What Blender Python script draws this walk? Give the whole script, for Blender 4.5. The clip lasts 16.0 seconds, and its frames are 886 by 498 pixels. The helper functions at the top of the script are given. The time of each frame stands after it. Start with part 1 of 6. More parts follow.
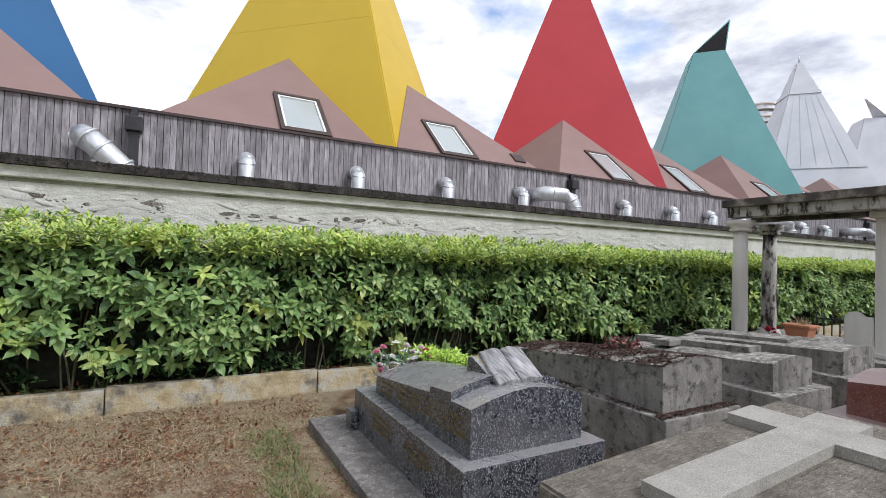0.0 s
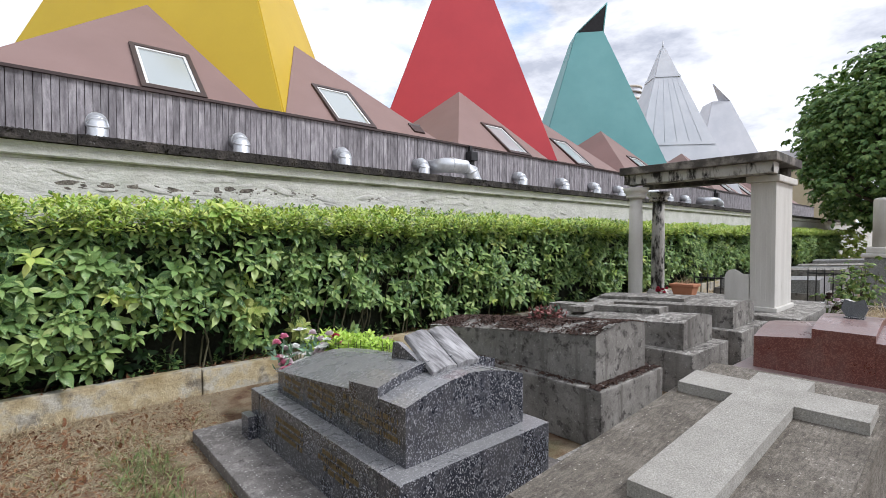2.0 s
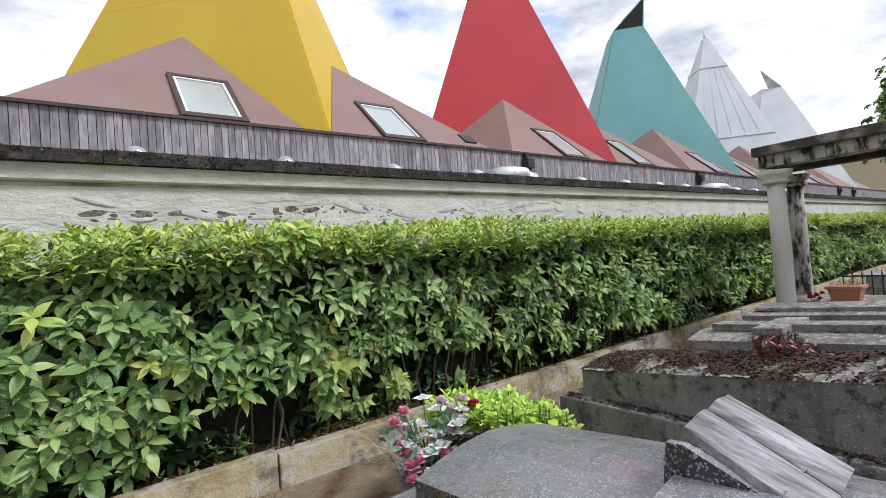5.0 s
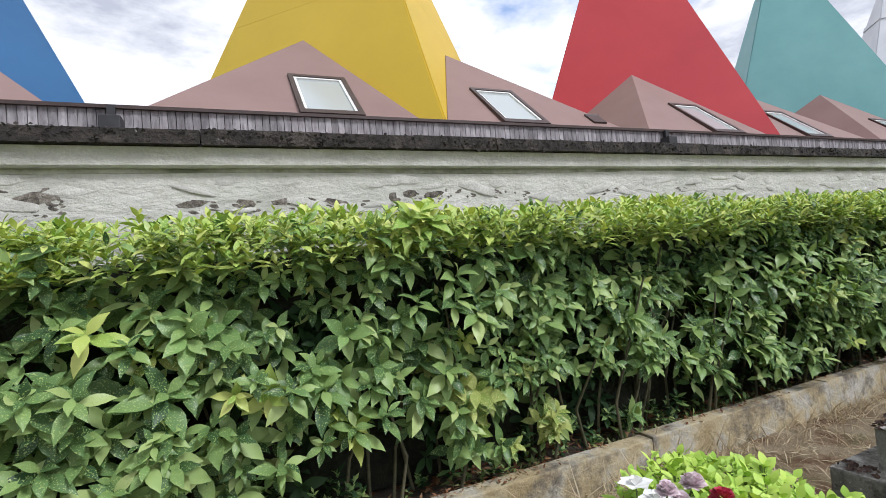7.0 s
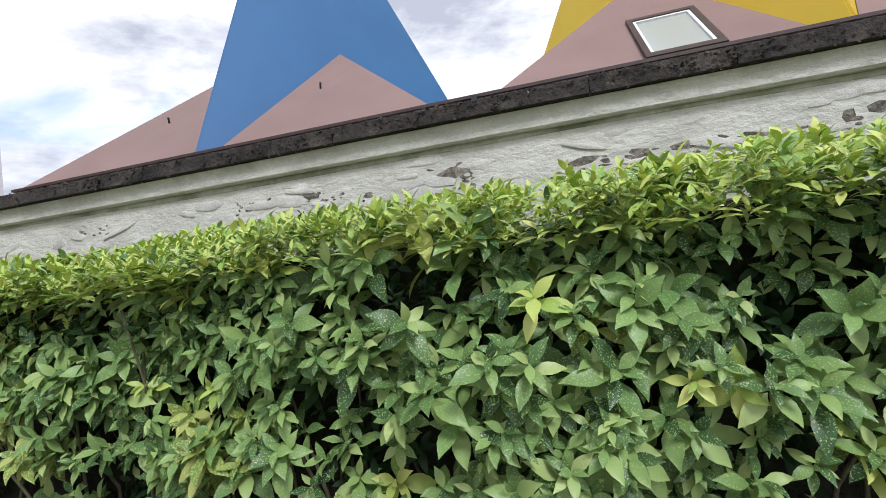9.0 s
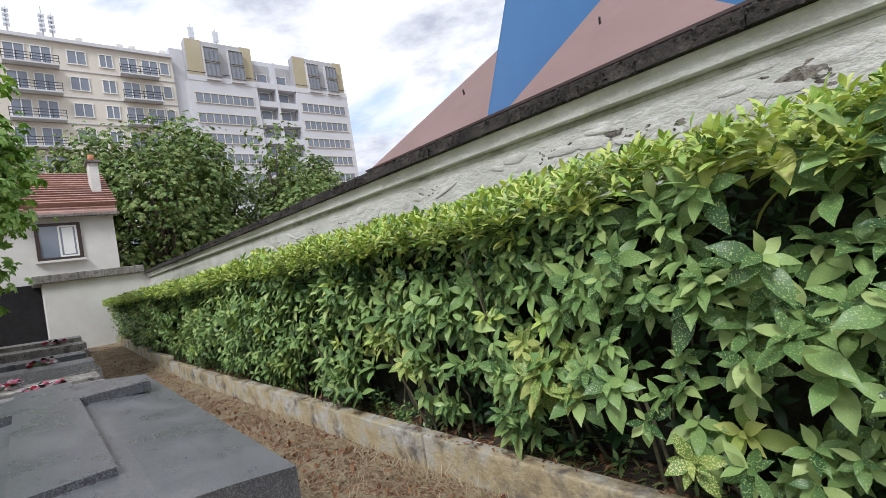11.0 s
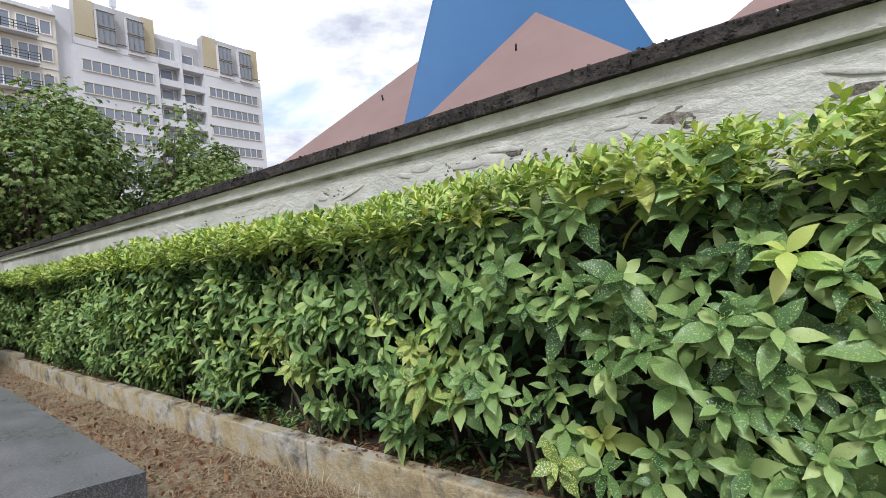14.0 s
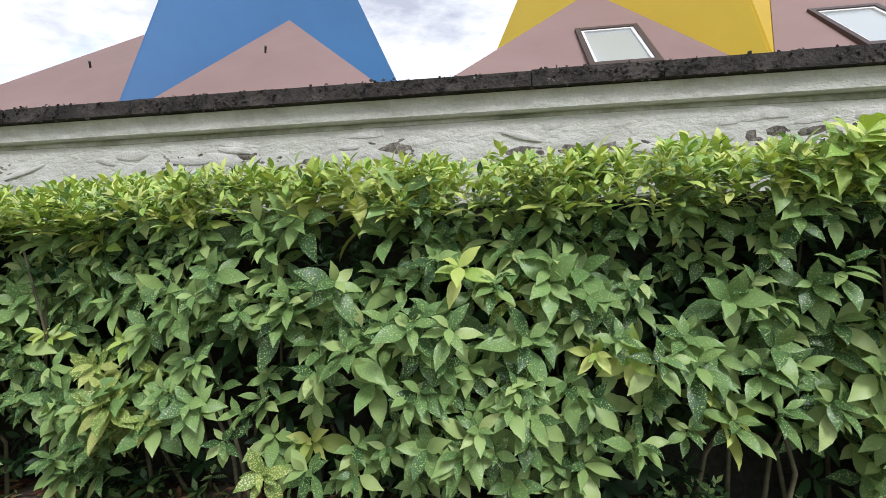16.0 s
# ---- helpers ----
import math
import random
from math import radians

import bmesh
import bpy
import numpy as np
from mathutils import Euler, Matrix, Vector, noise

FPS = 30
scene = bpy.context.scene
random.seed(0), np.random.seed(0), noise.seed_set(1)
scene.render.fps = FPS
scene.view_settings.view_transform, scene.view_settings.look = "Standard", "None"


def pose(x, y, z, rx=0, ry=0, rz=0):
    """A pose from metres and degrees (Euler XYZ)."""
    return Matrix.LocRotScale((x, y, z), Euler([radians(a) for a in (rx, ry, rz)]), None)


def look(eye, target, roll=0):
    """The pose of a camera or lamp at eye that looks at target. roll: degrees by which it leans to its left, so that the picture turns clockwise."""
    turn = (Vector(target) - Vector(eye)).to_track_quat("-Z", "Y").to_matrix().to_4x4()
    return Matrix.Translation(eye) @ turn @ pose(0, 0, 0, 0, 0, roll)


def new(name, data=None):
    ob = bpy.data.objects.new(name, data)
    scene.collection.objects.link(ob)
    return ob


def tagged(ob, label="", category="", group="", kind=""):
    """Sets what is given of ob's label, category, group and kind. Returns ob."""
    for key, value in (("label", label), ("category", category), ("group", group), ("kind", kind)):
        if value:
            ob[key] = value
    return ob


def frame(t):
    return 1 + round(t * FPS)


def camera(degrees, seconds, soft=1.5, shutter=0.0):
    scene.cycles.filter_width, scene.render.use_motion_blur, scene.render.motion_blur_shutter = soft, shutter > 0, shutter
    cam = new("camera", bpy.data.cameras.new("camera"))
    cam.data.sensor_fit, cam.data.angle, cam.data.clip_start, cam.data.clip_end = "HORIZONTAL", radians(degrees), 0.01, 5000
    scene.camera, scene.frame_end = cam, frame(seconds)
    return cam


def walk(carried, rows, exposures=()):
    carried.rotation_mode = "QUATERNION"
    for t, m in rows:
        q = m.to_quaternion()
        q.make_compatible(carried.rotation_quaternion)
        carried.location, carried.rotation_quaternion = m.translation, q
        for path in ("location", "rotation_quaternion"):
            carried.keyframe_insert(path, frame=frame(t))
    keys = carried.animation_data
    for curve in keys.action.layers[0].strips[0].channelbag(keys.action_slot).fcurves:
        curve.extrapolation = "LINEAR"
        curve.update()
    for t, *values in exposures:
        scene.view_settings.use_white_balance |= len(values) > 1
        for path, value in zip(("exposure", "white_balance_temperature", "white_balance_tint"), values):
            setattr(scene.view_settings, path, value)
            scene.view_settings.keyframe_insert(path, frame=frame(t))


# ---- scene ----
cam = camera(86.3, 16.0, soft=0.6)
PATH = [
    (0, (0.731, 0.61, 1.724), (1.697, 2.361, 1.768), 1.7),
    (0.5, (0.77, 0.62, 1.707), (1.973, 2.218, 1.722), 1.9),
    (1, (0.819, 0.723, 1.702), (2.13, 2.233, 1.676), 0.7),
    (1.5, (0.934, 0.932, 1.704), (2.266, 2.423, 1.656), 0.1),
    (2, (0.914, 1.218, 1.663), (2.238, 2.716, 1.612), -0.1),
    (2.5, (0.855, 1.516, 1.704), (2.243, 2.955, 1.647), -1.8),
    (3, (0.897, 1.788, 1.674), (2.274, 3.239, 1.665), -3.1),
    (3.5, (0.986, 2.081, 1.657), (2.269, 3.615, 1.705), -3.4),
    (4, (1.045, 2.36, 1.627), (2.262, 3.947, 1.675), -4.3),
    (4.2, (1.077, 2.489, 1.636), (2.298, 4.073, 1.677), -4.4),
    (6.5, (1.464, 3.761, 1.654), (2.489, 5.478, 1.713), -6.3),
    (7, (1.553, 4.073, 1.651), (2.358, 5.902, 1.721), -5.2),
    (7.5, (1.465, 4.335, 1.626), (2.061, 6.243, 1.682), -4.7),
    (8, (1.296, 4.524, 1.636), (1.703, 6.482, 1.677), -5.0),
    (8.5, (1.179, 4.606, 1.656), (1.161, 6.605, 1.717), -5.6),
    (9, (1.093, 4.63, 1.662), (0.593, 6.565, 1.737), -6.6),
    (9.5, (1.024, 4.59, 1.651), (0.11, 6.368, 1.728), -7.4),
    (10, (0.978, 4.55, 1.641), (-0.21, 6.158, 1.702), -8.3),
    (10.2, (0.966, 4.535, 1.64), (-0.3, 6.083, 1.693), -8.7),
    (12.3, (0.911, 4.567, 1.598), (-0.715, 5.732, 1.605), -8.1),
    (12.5, (0.921, 4.571, 1.6), (-0.689, 5.758, 1.606), -7.9),
    (13, (0.943, 4.579, 1.599), (-0.585, 5.869, 1.605), -6.9),
    (13.5, (0.974, 4.588, 1.597), (-0.421, 6.021, 1.609), -5.9),
    (14, (0.998, 4.588, 1.596), (-0.217, 6.177, 1.61), -5.1),
    (14.5, (1.021, 4.576, 1.588), (0.02, 6.307, 1.605), -4.3),
    (15, (1.064, 4.551, 1.587), (0.295, 6.397, 1.606), -4.3),
    (15.5, (1.111, 4.542, 1.587), (0.576, 6.469, 1.608), -4.0),
    (16, (1.122, 4.563, 1.564), (0.88, 6.548, 1.573), -1.7),
]
walk(cam, [(t, look(eye, target, roll)) for t, eye, target, roll in PATH], exposures=[(t, e, 6150, 13) for t, e in ((0, -0.08), (0.5, -0.14), (1.0, -0.10), (1.5, -0.02), (3.0, -0.02), (3.5, -0.26), (4.0, -0.12), (6.5, -0.05), (8.5, -0.02), (10.0, -0.12), (12.5, 0.0), (16, 0.0))])

# ---------- light ----------
world = bpy.data.worlds.new("overcast_sky")
scene.world = world
world.use_nodes = True
wn, wl = world.node_tree.nodes, world.node_tree.links
wn.clear()


def wnode(kind, **kw):
    n = wn.new(kind)
    for k, v in kw.items():
        n.inputs[k].default_value = v
    return n


sky = wn.new("ShaderNodeTexSky")
sky.sky_type, sky.sun_disc = "NISHITA", False
sky.sun_elevation, sky.sun_rotation = radians(48), radians(148)
sky_gain = wn.new("ShaderNodeVectorMath")
sky_gain.operation = "SCALE"
sky_gain.inputs["Scale"].default_value = 2.3
coord = wn.new("ShaderNodeTexCoord")
stretch = wn.new("ShaderNodeMapping")
stretch.inputs["Scale"].default_value = (1.0, 1.0, 2.6)
clouds = wnode("ShaderNodeTexNoise", Scale=2.3, Detail=7.0, Roughness=0.55, Distortion=0.4)
cover = wn.new("ShaderNodeValToRGB")
cover.color_ramp.elements[0].position, cover.color_ramp.elements[1].position = 0.27, 0.40
greys = wnode("ShaderNodeTexNoise", Scale=3.4, Detail=6.0, Roughness=0.6)
tone = wn.new("ShaderNodeValToRGB")
tone.color_ramp.elements[0].position, tone.color_ramp.elements[0].color = 0.36, (5.6, 5.9, 6.6, 1)
tone.color_ramp.elements[1].position, tone.color_ramp.elements[1].color = 0.52, (10.5, 10.6, 10.8, 1)
blend = wn.new("ShaderNodeMix")
blend.data_type = "RGBA"
backg = wnode("ShaderNodeBackground", Strength=0.11)
wout = wn.new("ShaderNodeOutputWorld")
wl.new(coord.outputs["Generated"], stretch.inputs["Vector"])
wl.new(stretch.outputs["Vector"], clouds.inputs["Vector"])
wl.new(stretch.outputs["Vector"], greys.inputs["Vector"])
wl.new(clouds.outputs["Fac"], cover.inputs["Fac"])
wl.new(greys.outputs["Fac"], tone.inputs["Fac"])
wl.new(sky.outputs["Color"], sky_gain.inputs[0])
wl.new(cover.outputs["Color"], blend.inputs["Factor"])
wl.new(sky_gain.outputs["Vector"], blend.inputs["A"])
wl.new(tone.outputs["Color"], blend.inputs["B"])
wl.new(blend.outputs["Result"], backg.inputs["Color"])
wl.new(backg.outputs["Background"], wout.inputs["Surface"])

sun = new("sun", bpy.data.lights.new("sun", "SUN"))
sun.data.energy, sun.data.angle, sun.data.color = 2.8, radians(16), (1.0, 0.985, 0.965)
sun.matrix_world = look((16, -26, 34), (0, 0, 0))
scene.view_settings.exposure = 0.0

# ---------- materials ----------


def ramp(nt, fac, stops):
    r = nt.nodes.new("ShaderNodeValToRGB")
    while len(r.color_ramp.elements) < len(stops):
        r.color_ramp.elements.new(0.5)
    for e, (p, c) in zip(r.color_ramp.elements, stops):
        e.position, e.color = p, (*c, 1) if len(c) == 3 else c
    nt.links.new(fac, r.inputs["Fac"])
    return r.outputs["Color"]


def noise_tex(nt, vec, scale, detail=5.0, rough=0.6, distort=0.0):
    n = nt.nodes.new("ShaderNodeTexNoise")
    n.inputs["Scale"].default_value, n.inputs["Detail"].default_value = scale, detail
    n.inputs["Roughness"].default_value, n.inputs["Distortion"].default_value = rough, distort
    nt.links.new(vec, n.inputs["Vector"])
    return n.outputs["Fac"]


def mix(nt, fac, a, b, mode="MIX"):
    m = nt.nodes.new("ShaderNodeMix")
    m.data_type, m.blend_type = "RGBA", mode
    for sock, v in ((m.inputs["Factor"], fac), (m.inputs["A"], a), (m.inputs["B"], b)):
        if isinstance(v, (int, float)):
            sock.default_value = v
        elif isinstance(v, tuple):
            sock.default_value = (*v, 1) if len(v) == 3 else v
        else:
            nt.links.new(v, sock)
    return m.outputs["Result"]


def base_mat(name, rough=0.7, metal=0.0):
    m = bpy.data.materials.new(name)
    m.use_nodes = True
    nt = m.node_tree
    b = nt.nodes["Principled BSDF"]
    b.inputs["Roughness"].default_value, b.inputs["Metallic"].default_value = rough, metal
    pos = nt.nodes.new("ShaderNodeNewGeometry").outputs["Position"]
    return m, nt, b, pos


def bump(nt, b, height, strength=0.3, dist=0.01):
    n = nt.nodes.new("ShaderNodeBump")
    n.inputs["Strength"].default_value, n.inputs["Distance"].default_value = strength, dist
    nt.links.new(height, n.inputs["Height"])
    nt.links.new(n.outputs["Normal"], b.inputs["Normal"])


def scaled(nt, vec, s):
    m = nt.nodes.new("ShaderNodeMapping")
    m.inputs["Scale"].default_value = s
    nt.links.new(vec, m.inputs["Vector"])
    return m.outputs["Vector"]


def rough_mat(name, stops, scale, rough=0.85, fine=60.0, fine_amount=0.35, bump_s=0.3, bump_d=0.01, metal=0.0,
              stain=None, stain_scale=1.3, stain_at=(0.55, 0.7), stretch_v=(1, 1, 1), vary=0.0, lumps=None):
    """Mottled surface: a broad tone, a fine grain, and an optional stain of its own shape."""
    m, nt, b, pos = base_mat(name, rough, metal)
    vec = scaled(nt, pos, stretch_v)
    col = ramp(nt, noise_tex(nt, vec, scale), stops)
    grain = noise_tex(nt, vec, fine, 3.0, 0.7)
    col = mix(nt, fine_amount, col, ramp(nt, grain, [(0.3, (0.35, 0.35, 0.35)), (0.7, (1.0, 1.0, 1.0))]), "MULTIPLY")
    if stain:
        s = ramp(nt, noise_tex(nt, vec, stain_scale, 8.0, 0.68), [(stain_at[0], (0, 0, 0)), (stain_at[1], (1, 1, 1))])
        col = mix(nt, s, col, stain)
    if vary:
        info = nt.nodes.new("ShaderNodeObjectInfo")
        col = mix(nt, 1.0, col, ramp(nt, info.outputs["Random"], [(0, (1 - vary,) * 3), (1, (1, 1, 1))]), "MULTIPLY")
    nt.links.new(col, b.inputs["Base Color"])
    if lumps:
        wob = noise_tex(nt, scaled(nt, pos, (1.0, 1.0, lumps[2])), lumps[0], 6.0, 0.62)
        both = nt.nodes.new("ShaderNodeMath")
        both.operation = "MULTIPLY_ADD"
        both.inputs[1].default_value = 0.12
        nt.links.new(grain, both.inputs[0])
        nt.links.new(wob, both.inputs[2])
        bump(nt, b, both.outputs[0], 0.9, lumps[1])
    else:
        bump(nt, b, grain, bump_s, bump_d)
    return m


def aggregate(name, stops, scale, pit, pebble, pit_share=0.12, pebble_share=0.05, size=60.0, streak=None, rough=0.93, blots=9.0, brushed=0.0, lichen=0.0):
    """Weathered concrete: broad tone, dark lichen pits, pale pebbles, optional run-down streaks."""
    m, nt, b, pos = base_mat(name, rough)
    col = ramp(nt, noise_tex(nt, pos, scale, 7.0, 0.65), stops)
    grain = noise_tex(nt, pos, 120.0, 4.0, 0.75)
    col = mix(nt, 0.6, col, ramp(nt, grain, [(0.32, (0.3, 0.3, 0.3)), (0.68, (1.15, 1.15, 1.15))]), "MULTIPLY")
    v = nt.nodes.new("ShaderNodeTexVoronoi")
    v.inputs["Scale"].default_value = size
    nt.links.new(pos, v.inputs["Vector"])
    split = nt.nodes.new("ShaderNodeSeparateColor")
    nt.links.new(v.outputs["Color"], split.inputs["Color"])
    near = ramp(nt, v.outputs["Distance"], [(0.25, (1, 1, 1)), (0.45, (0, 0, 0))])
    peb = mix(nt, 1.0, near, ramp(nt, split.outputs["Green"], [(1 - pebble_share - 0.01, (0, 0, 0)), (1 - pebble_share, (1, 1, 1))]), "MULTIPLY")
    col = mix(nt, peb, col, pebble)
    if brushed:
        turn = nt.nodes.new("ShaderNodeMapping")
        turn.inputs["Rotation"].default_value = (0, 0, 0.7)
        turn.inputs["Scale"].default_value = (0.35, 1.6, 1.0)
        nt.links.new(pos, turn.inputs["Vector"])
        comb = noise_tex(nt, turn.outputs["Vector"], 42.0, 6.0, 0.75, 0.6)
        col = mix(nt, brushed, col, ramp(nt, comb, [(0.34, (0.28, 0.25, 0.22)), (0.52, (0.95, 0.93, 0.9)), (0.68, (1.5, 1.47, 1.42))]), "MULTIPLY")
    blot = noise_tex(nt, pos, blots, 9.0, 0.75)
    col = mix(nt, ramp(nt, blot, [(0.62 - pit_share * 0.5, (0, 0, 0)), (0.68 - pit_share * 0.3, (0.9, 0.9, 0.9))]), col, pit)
    if lichen:
        sep = nt.nodes.new("ShaderNodeSeparateXYZ")
        nt.links.new(nt.nodes.new("ShaderNodeNewGeometry").outputs["Normal"], sep.inputs["Vector"])
        spots = ramp(nt, noise_tex(nt, pos, 13.0, 9.0, 0.75), [(0.5, (0, 0, 0)), (0.6, (lichen,) * 3)])
        col = mix(nt, mix(nt, 1.0, spots, ramp(nt, sep.outputs["Z"], [(0.6, (0.12, 0.12, 0.12)), (0.9, (1, 1, 1))]), "MULTIPLY"), col, (0.50, 0.48, 0.44))
    if streak:
        run = noise_tex(nt, scaled(nt, pos, (7.0, 7.0, 0.6)), 1.2, 5.0, 0.6)
        col = mix(nt, ramp(nt, run, [(0.52, (0, 0, 0)), (0.68, (0.8, 0.8, 0.8))]), col, streak)
    nt.links.new(col, b.inputs["Base Color"])
    bump(nt, b, grain, 0.6, 0.012)
    return m


def granite(name, base, fleck, scale, rough=0.22, share=0.3, grey=(0.2, 0.2, 0.21), top_pale=0.0):
    """Polished speckled stone: crystals of random tone; the last value sets how far its upper faces turn pale grey."""
    m, nt, b, pos = base_mat(name, rough)
    v = nt.nodes.new("ShaderNodeTexVoronoi")
    v.inputs["Scale"].default_value = scale
    warp = nt.nodes.new("ShaderNodeVectorMath")
    warp.operation = "ADD"
    nz = nt.nodes.new("ShaderNodeTexNoise")
    nz.inputs["Scale"].default_value = scale * 0.5
    sc = nt.nodes.new("ShaderNodeVectorMath")
    sc.operation = "SCALE"
    sc.inputs["Scale"].default_value = 1.2 / scale
    nt.links.new(pos, nz.inputs["Vector"])
    nt.links.new(nz.outputs["Color"], sc.inputs[0])
    nt.links.new(scaled(nt, pos, (1.0, 0.8, 0.7)), warp.inputs[0])
    nt.links.new(sc.outputs["Vector"], warp.inputs[1])
    nt.links.new(warp.outputs["Vector"], v.inputs["Vector"])
    split = nt.nodes.new("ShaderNodeSeparateColor")
    nt.links.new(v.outputs["Color"], split.inputs["Color"])
    col = ramp(nt, split.outputs["Red"], [(0.0, base), (1 - share, base), (1 - share + 0.02, grey), (1.0, fleck)])
    dust = noise_tex(nt, pos, 3.0, 6.0, 0.7)
    col = mix(nt, ramp(nt, dust, [(0.5, (0, 0, 0)), (0.8, (0.25, 0.25, 0.25))]), col, (0.33, 0.31, 0.28))
    if top_pale:
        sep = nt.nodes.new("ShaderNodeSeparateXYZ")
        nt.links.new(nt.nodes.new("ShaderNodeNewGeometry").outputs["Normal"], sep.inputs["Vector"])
        lay = mix(nt, 1.0, ramp(nt, sep.outputs["Z"], [(0.7, (0, 0, 0)), (0.95, (top_pale,) * 3)]), ramp(nt, noise_tex(nt, pos, 14.0, 8.0, 0.7), [(0.25, (0.6, 0.6, 0.6)), (0.7, (1, 1, 1))]), "MULTIPLY")
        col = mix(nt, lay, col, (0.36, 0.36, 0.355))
    nt.links.new(col, b.inputs["Base Color"])
    b.inputs["Specular IOR Level"].default_value = 0.75
    nt.links.new(ramp(nt, dust, [(0.3, (rough,) * 3), (0.8, (min(1, rough + 0.3),) * 3)]), b.inputs["Roughness"])
    return m


def leaf_mat(name, stops, speck, speck_at, through_col, rough=0.35, by="Random Per Island", fine=130.0):
    m, nt, b, pos = base_mat(name, rough)
    if by == "object":
        rnd = nt.nodes.new("ShaderNodeObjectInfo").outputs["Random"]
    else:
        rnd = nt.nodes.new("ShaderNodeNewGeometry").outputs["Random Per Island"]
    b.inputs["Specular IOR Level"].default_value = 0.28
    col = ramp(nt, rnd, stops)
    if speck:
        s = noise_tex(nt, pos, fine, 2.0, 0.6)
        col = mix(nt, ramp(nt, s, [(speck_at, (0, 0, 0)), (speck_at + 0.05, (1, 1, 1))]), col, speck)
    nt.links.new(col, b.inputs["Base Color"])
    tr = nt.nodes.new("ShaderNodeBsdfTranslucent")
    nt.links.new(mix(nt, 1.0, col, through_col, "MULTIPLY"), tr.inputs["Color"])
    add = nt.nodes.new("ShaderNodeMixShader")
    add.inputs["Fac"].default_value = 0.2
    out = nt.nodes["Material Output"]
    nt.links.new(b.outputs["BSDF"], add.inputs[1])
    nt.links.new(tr.outputs["BSDF"], add.inputs[2])
    nt.links.new(add.outputs["Shader"], out.inputs["Surface"])
    return m


EARTH = rough_mat("dry_earth", [(0.34, (0.15, 0.075, 0.04)), (0.44, (0.26, 0.17, 0.10)), (0.54, (0.37, 0.285, 0.185)), (0.75, (0.47, 0.395, 0.28))], 3.2, 0.95, 90, 0.6, 0.9, 0.03,
                  stain=(0.15, 0.16, 0.07), stain_scale=0.9, stain_at=(0.57, 0.72))
SOIL = rough_mat("bed_soil", [(0.3, (0.04, 0.03, 0.022)), (0.7, (0.11, 0.085, 0.06))], 6, 0.95, 60, 0.5, 0.8, 0.03)
KERB = rough_mat("kerb_concrete", [(0.32, (0.38, 0.30, 0.16)), (0.48, (0.52, 0.44, 0.28)), (0.56, (0.50, 0.47, 0.38)), (0.7, (0.60, 0.58, 0.53))], 3.4, 0.9, 60, 0.4, 0.5, 0.01,
                 stain=(0.12, 0.105, 0.085), stain_scale=3.6, stain_at=(0.50, 0.66), lumps=(9.0, 0.03, 1.0))
RENDER = rough_mat("lime_render", [(0.3, (0.48, 0.475, 0.43)), (0.5, (0.59, 0.585, 0.535)), (0.7, (0.67, 0.66, 0.62))], 2.5, 0.92, 30, 0.25, 0.7, 0.02,
                   stain=(0.46, 0.47, 0.42), stain_scale=1.1, stain_at=(0.50, 0.72), lumps=(5.5, 0.04, 1.7))
STONE = rough_mat("rubble_stone", [(0.35, (0.09, 0.08, 0.068)), (0.5, (0.25, 0.22, 0.185)), (0.7, (0.46, 0.43, 0.38))], 22, 0.95, 60, 0.5, 0.8, 0.02, vary=0.4)
STONE_PALE = rough_mat("rendered_stone", [(0.3, (0.50, 0.49, 0.45)), (0.7, (0.70, 0.69, 0.65))], 9, 0.92, 50, 0.25, 0.6, 0.015, vary=0.12)
COPING = rough_mat("mossy_coping", [(0.3, (0.014, 0.012, 0.011)), (0.55, (0.045, 0.038, 0.033)), (0.8, (0.13, 0.11, 0.095))], 5, 0.95, 40, 0.6, 0.9, 0.03,
                   stain=(0.34, 0.34, 0.31), stain_scale=7, stain_at=(0.67, 0.73), lumps=(9.0, 0.06, 1.0))
WOOD = rough_mat("weathered_board", [(0.3, (0.20, 0.182, 0.195)), (0.5, (0.37, 0.346, 0.365)), (0.7, (0.54, 0.51, 0.525))], 7, 0.9, 60, 0.45, 0.4, 0.005, stretch_v=(1.6, 1.6, 0.3), vary=0.42,
                 stain=(0.07, 0.055, 0.05), stain_scale=3.0, stain_at=(0.66, 0.74))
BROWN = rough_mat("brown_roof_membrane", [(0.3, (0.22, 0.14, 0.124)), (0.7, (0.26, 0.17, 0.152))], 0.5, 0.75, 40, 0.12, 0.2, 0.005)
YELLOW = rough_mat("yellow_panel", [(0.3, (0.54, 0.37, 0.015)), (0.7, (0.60, 0.42, 0.02))], 0.35, 0.55, 40, 0.08, 0.1, 0.004)
BLUE = rough_mat("blue_panel", [(0.3, (0.012, 0.09, 0.235)), (0.7, (0.016, 0.112, 0.28))], 0.35, 0.55, 40, 0.08, 0.1, 0.004)
RED = rough_mat("red_panel", [(0.3, (0.42, 0.028, 0.04)), (0.7, (0.50, 0.04, 0.05))], 0.35, 0.55, 40, 0.08, 0.1, 0.004)
TEAL = rough_mat("teal_panel", [(0.3, (0.10, 0.30, 0.30)), (0.7, (0.14, 0.36, 0.36))], 0.35, 0.55, 40, 0.08, 0.1, 0.004)
ZINC = rough_mat("white_zinc", [(0.3, (0.50, 0.52, 0.56)), (0.7, (0.62, 0.63, 0.66))], 0.5, 0.5, 40, 0.06, 0.1, 0.004)
BLACK = rough_mat("black_metal", [(0.3, (0.012, 0.012, 0.014)), (0.7, (0.03, 0.03, 0.033))], 4, 0.45, 40, 0.2, 0.1, 0.004)
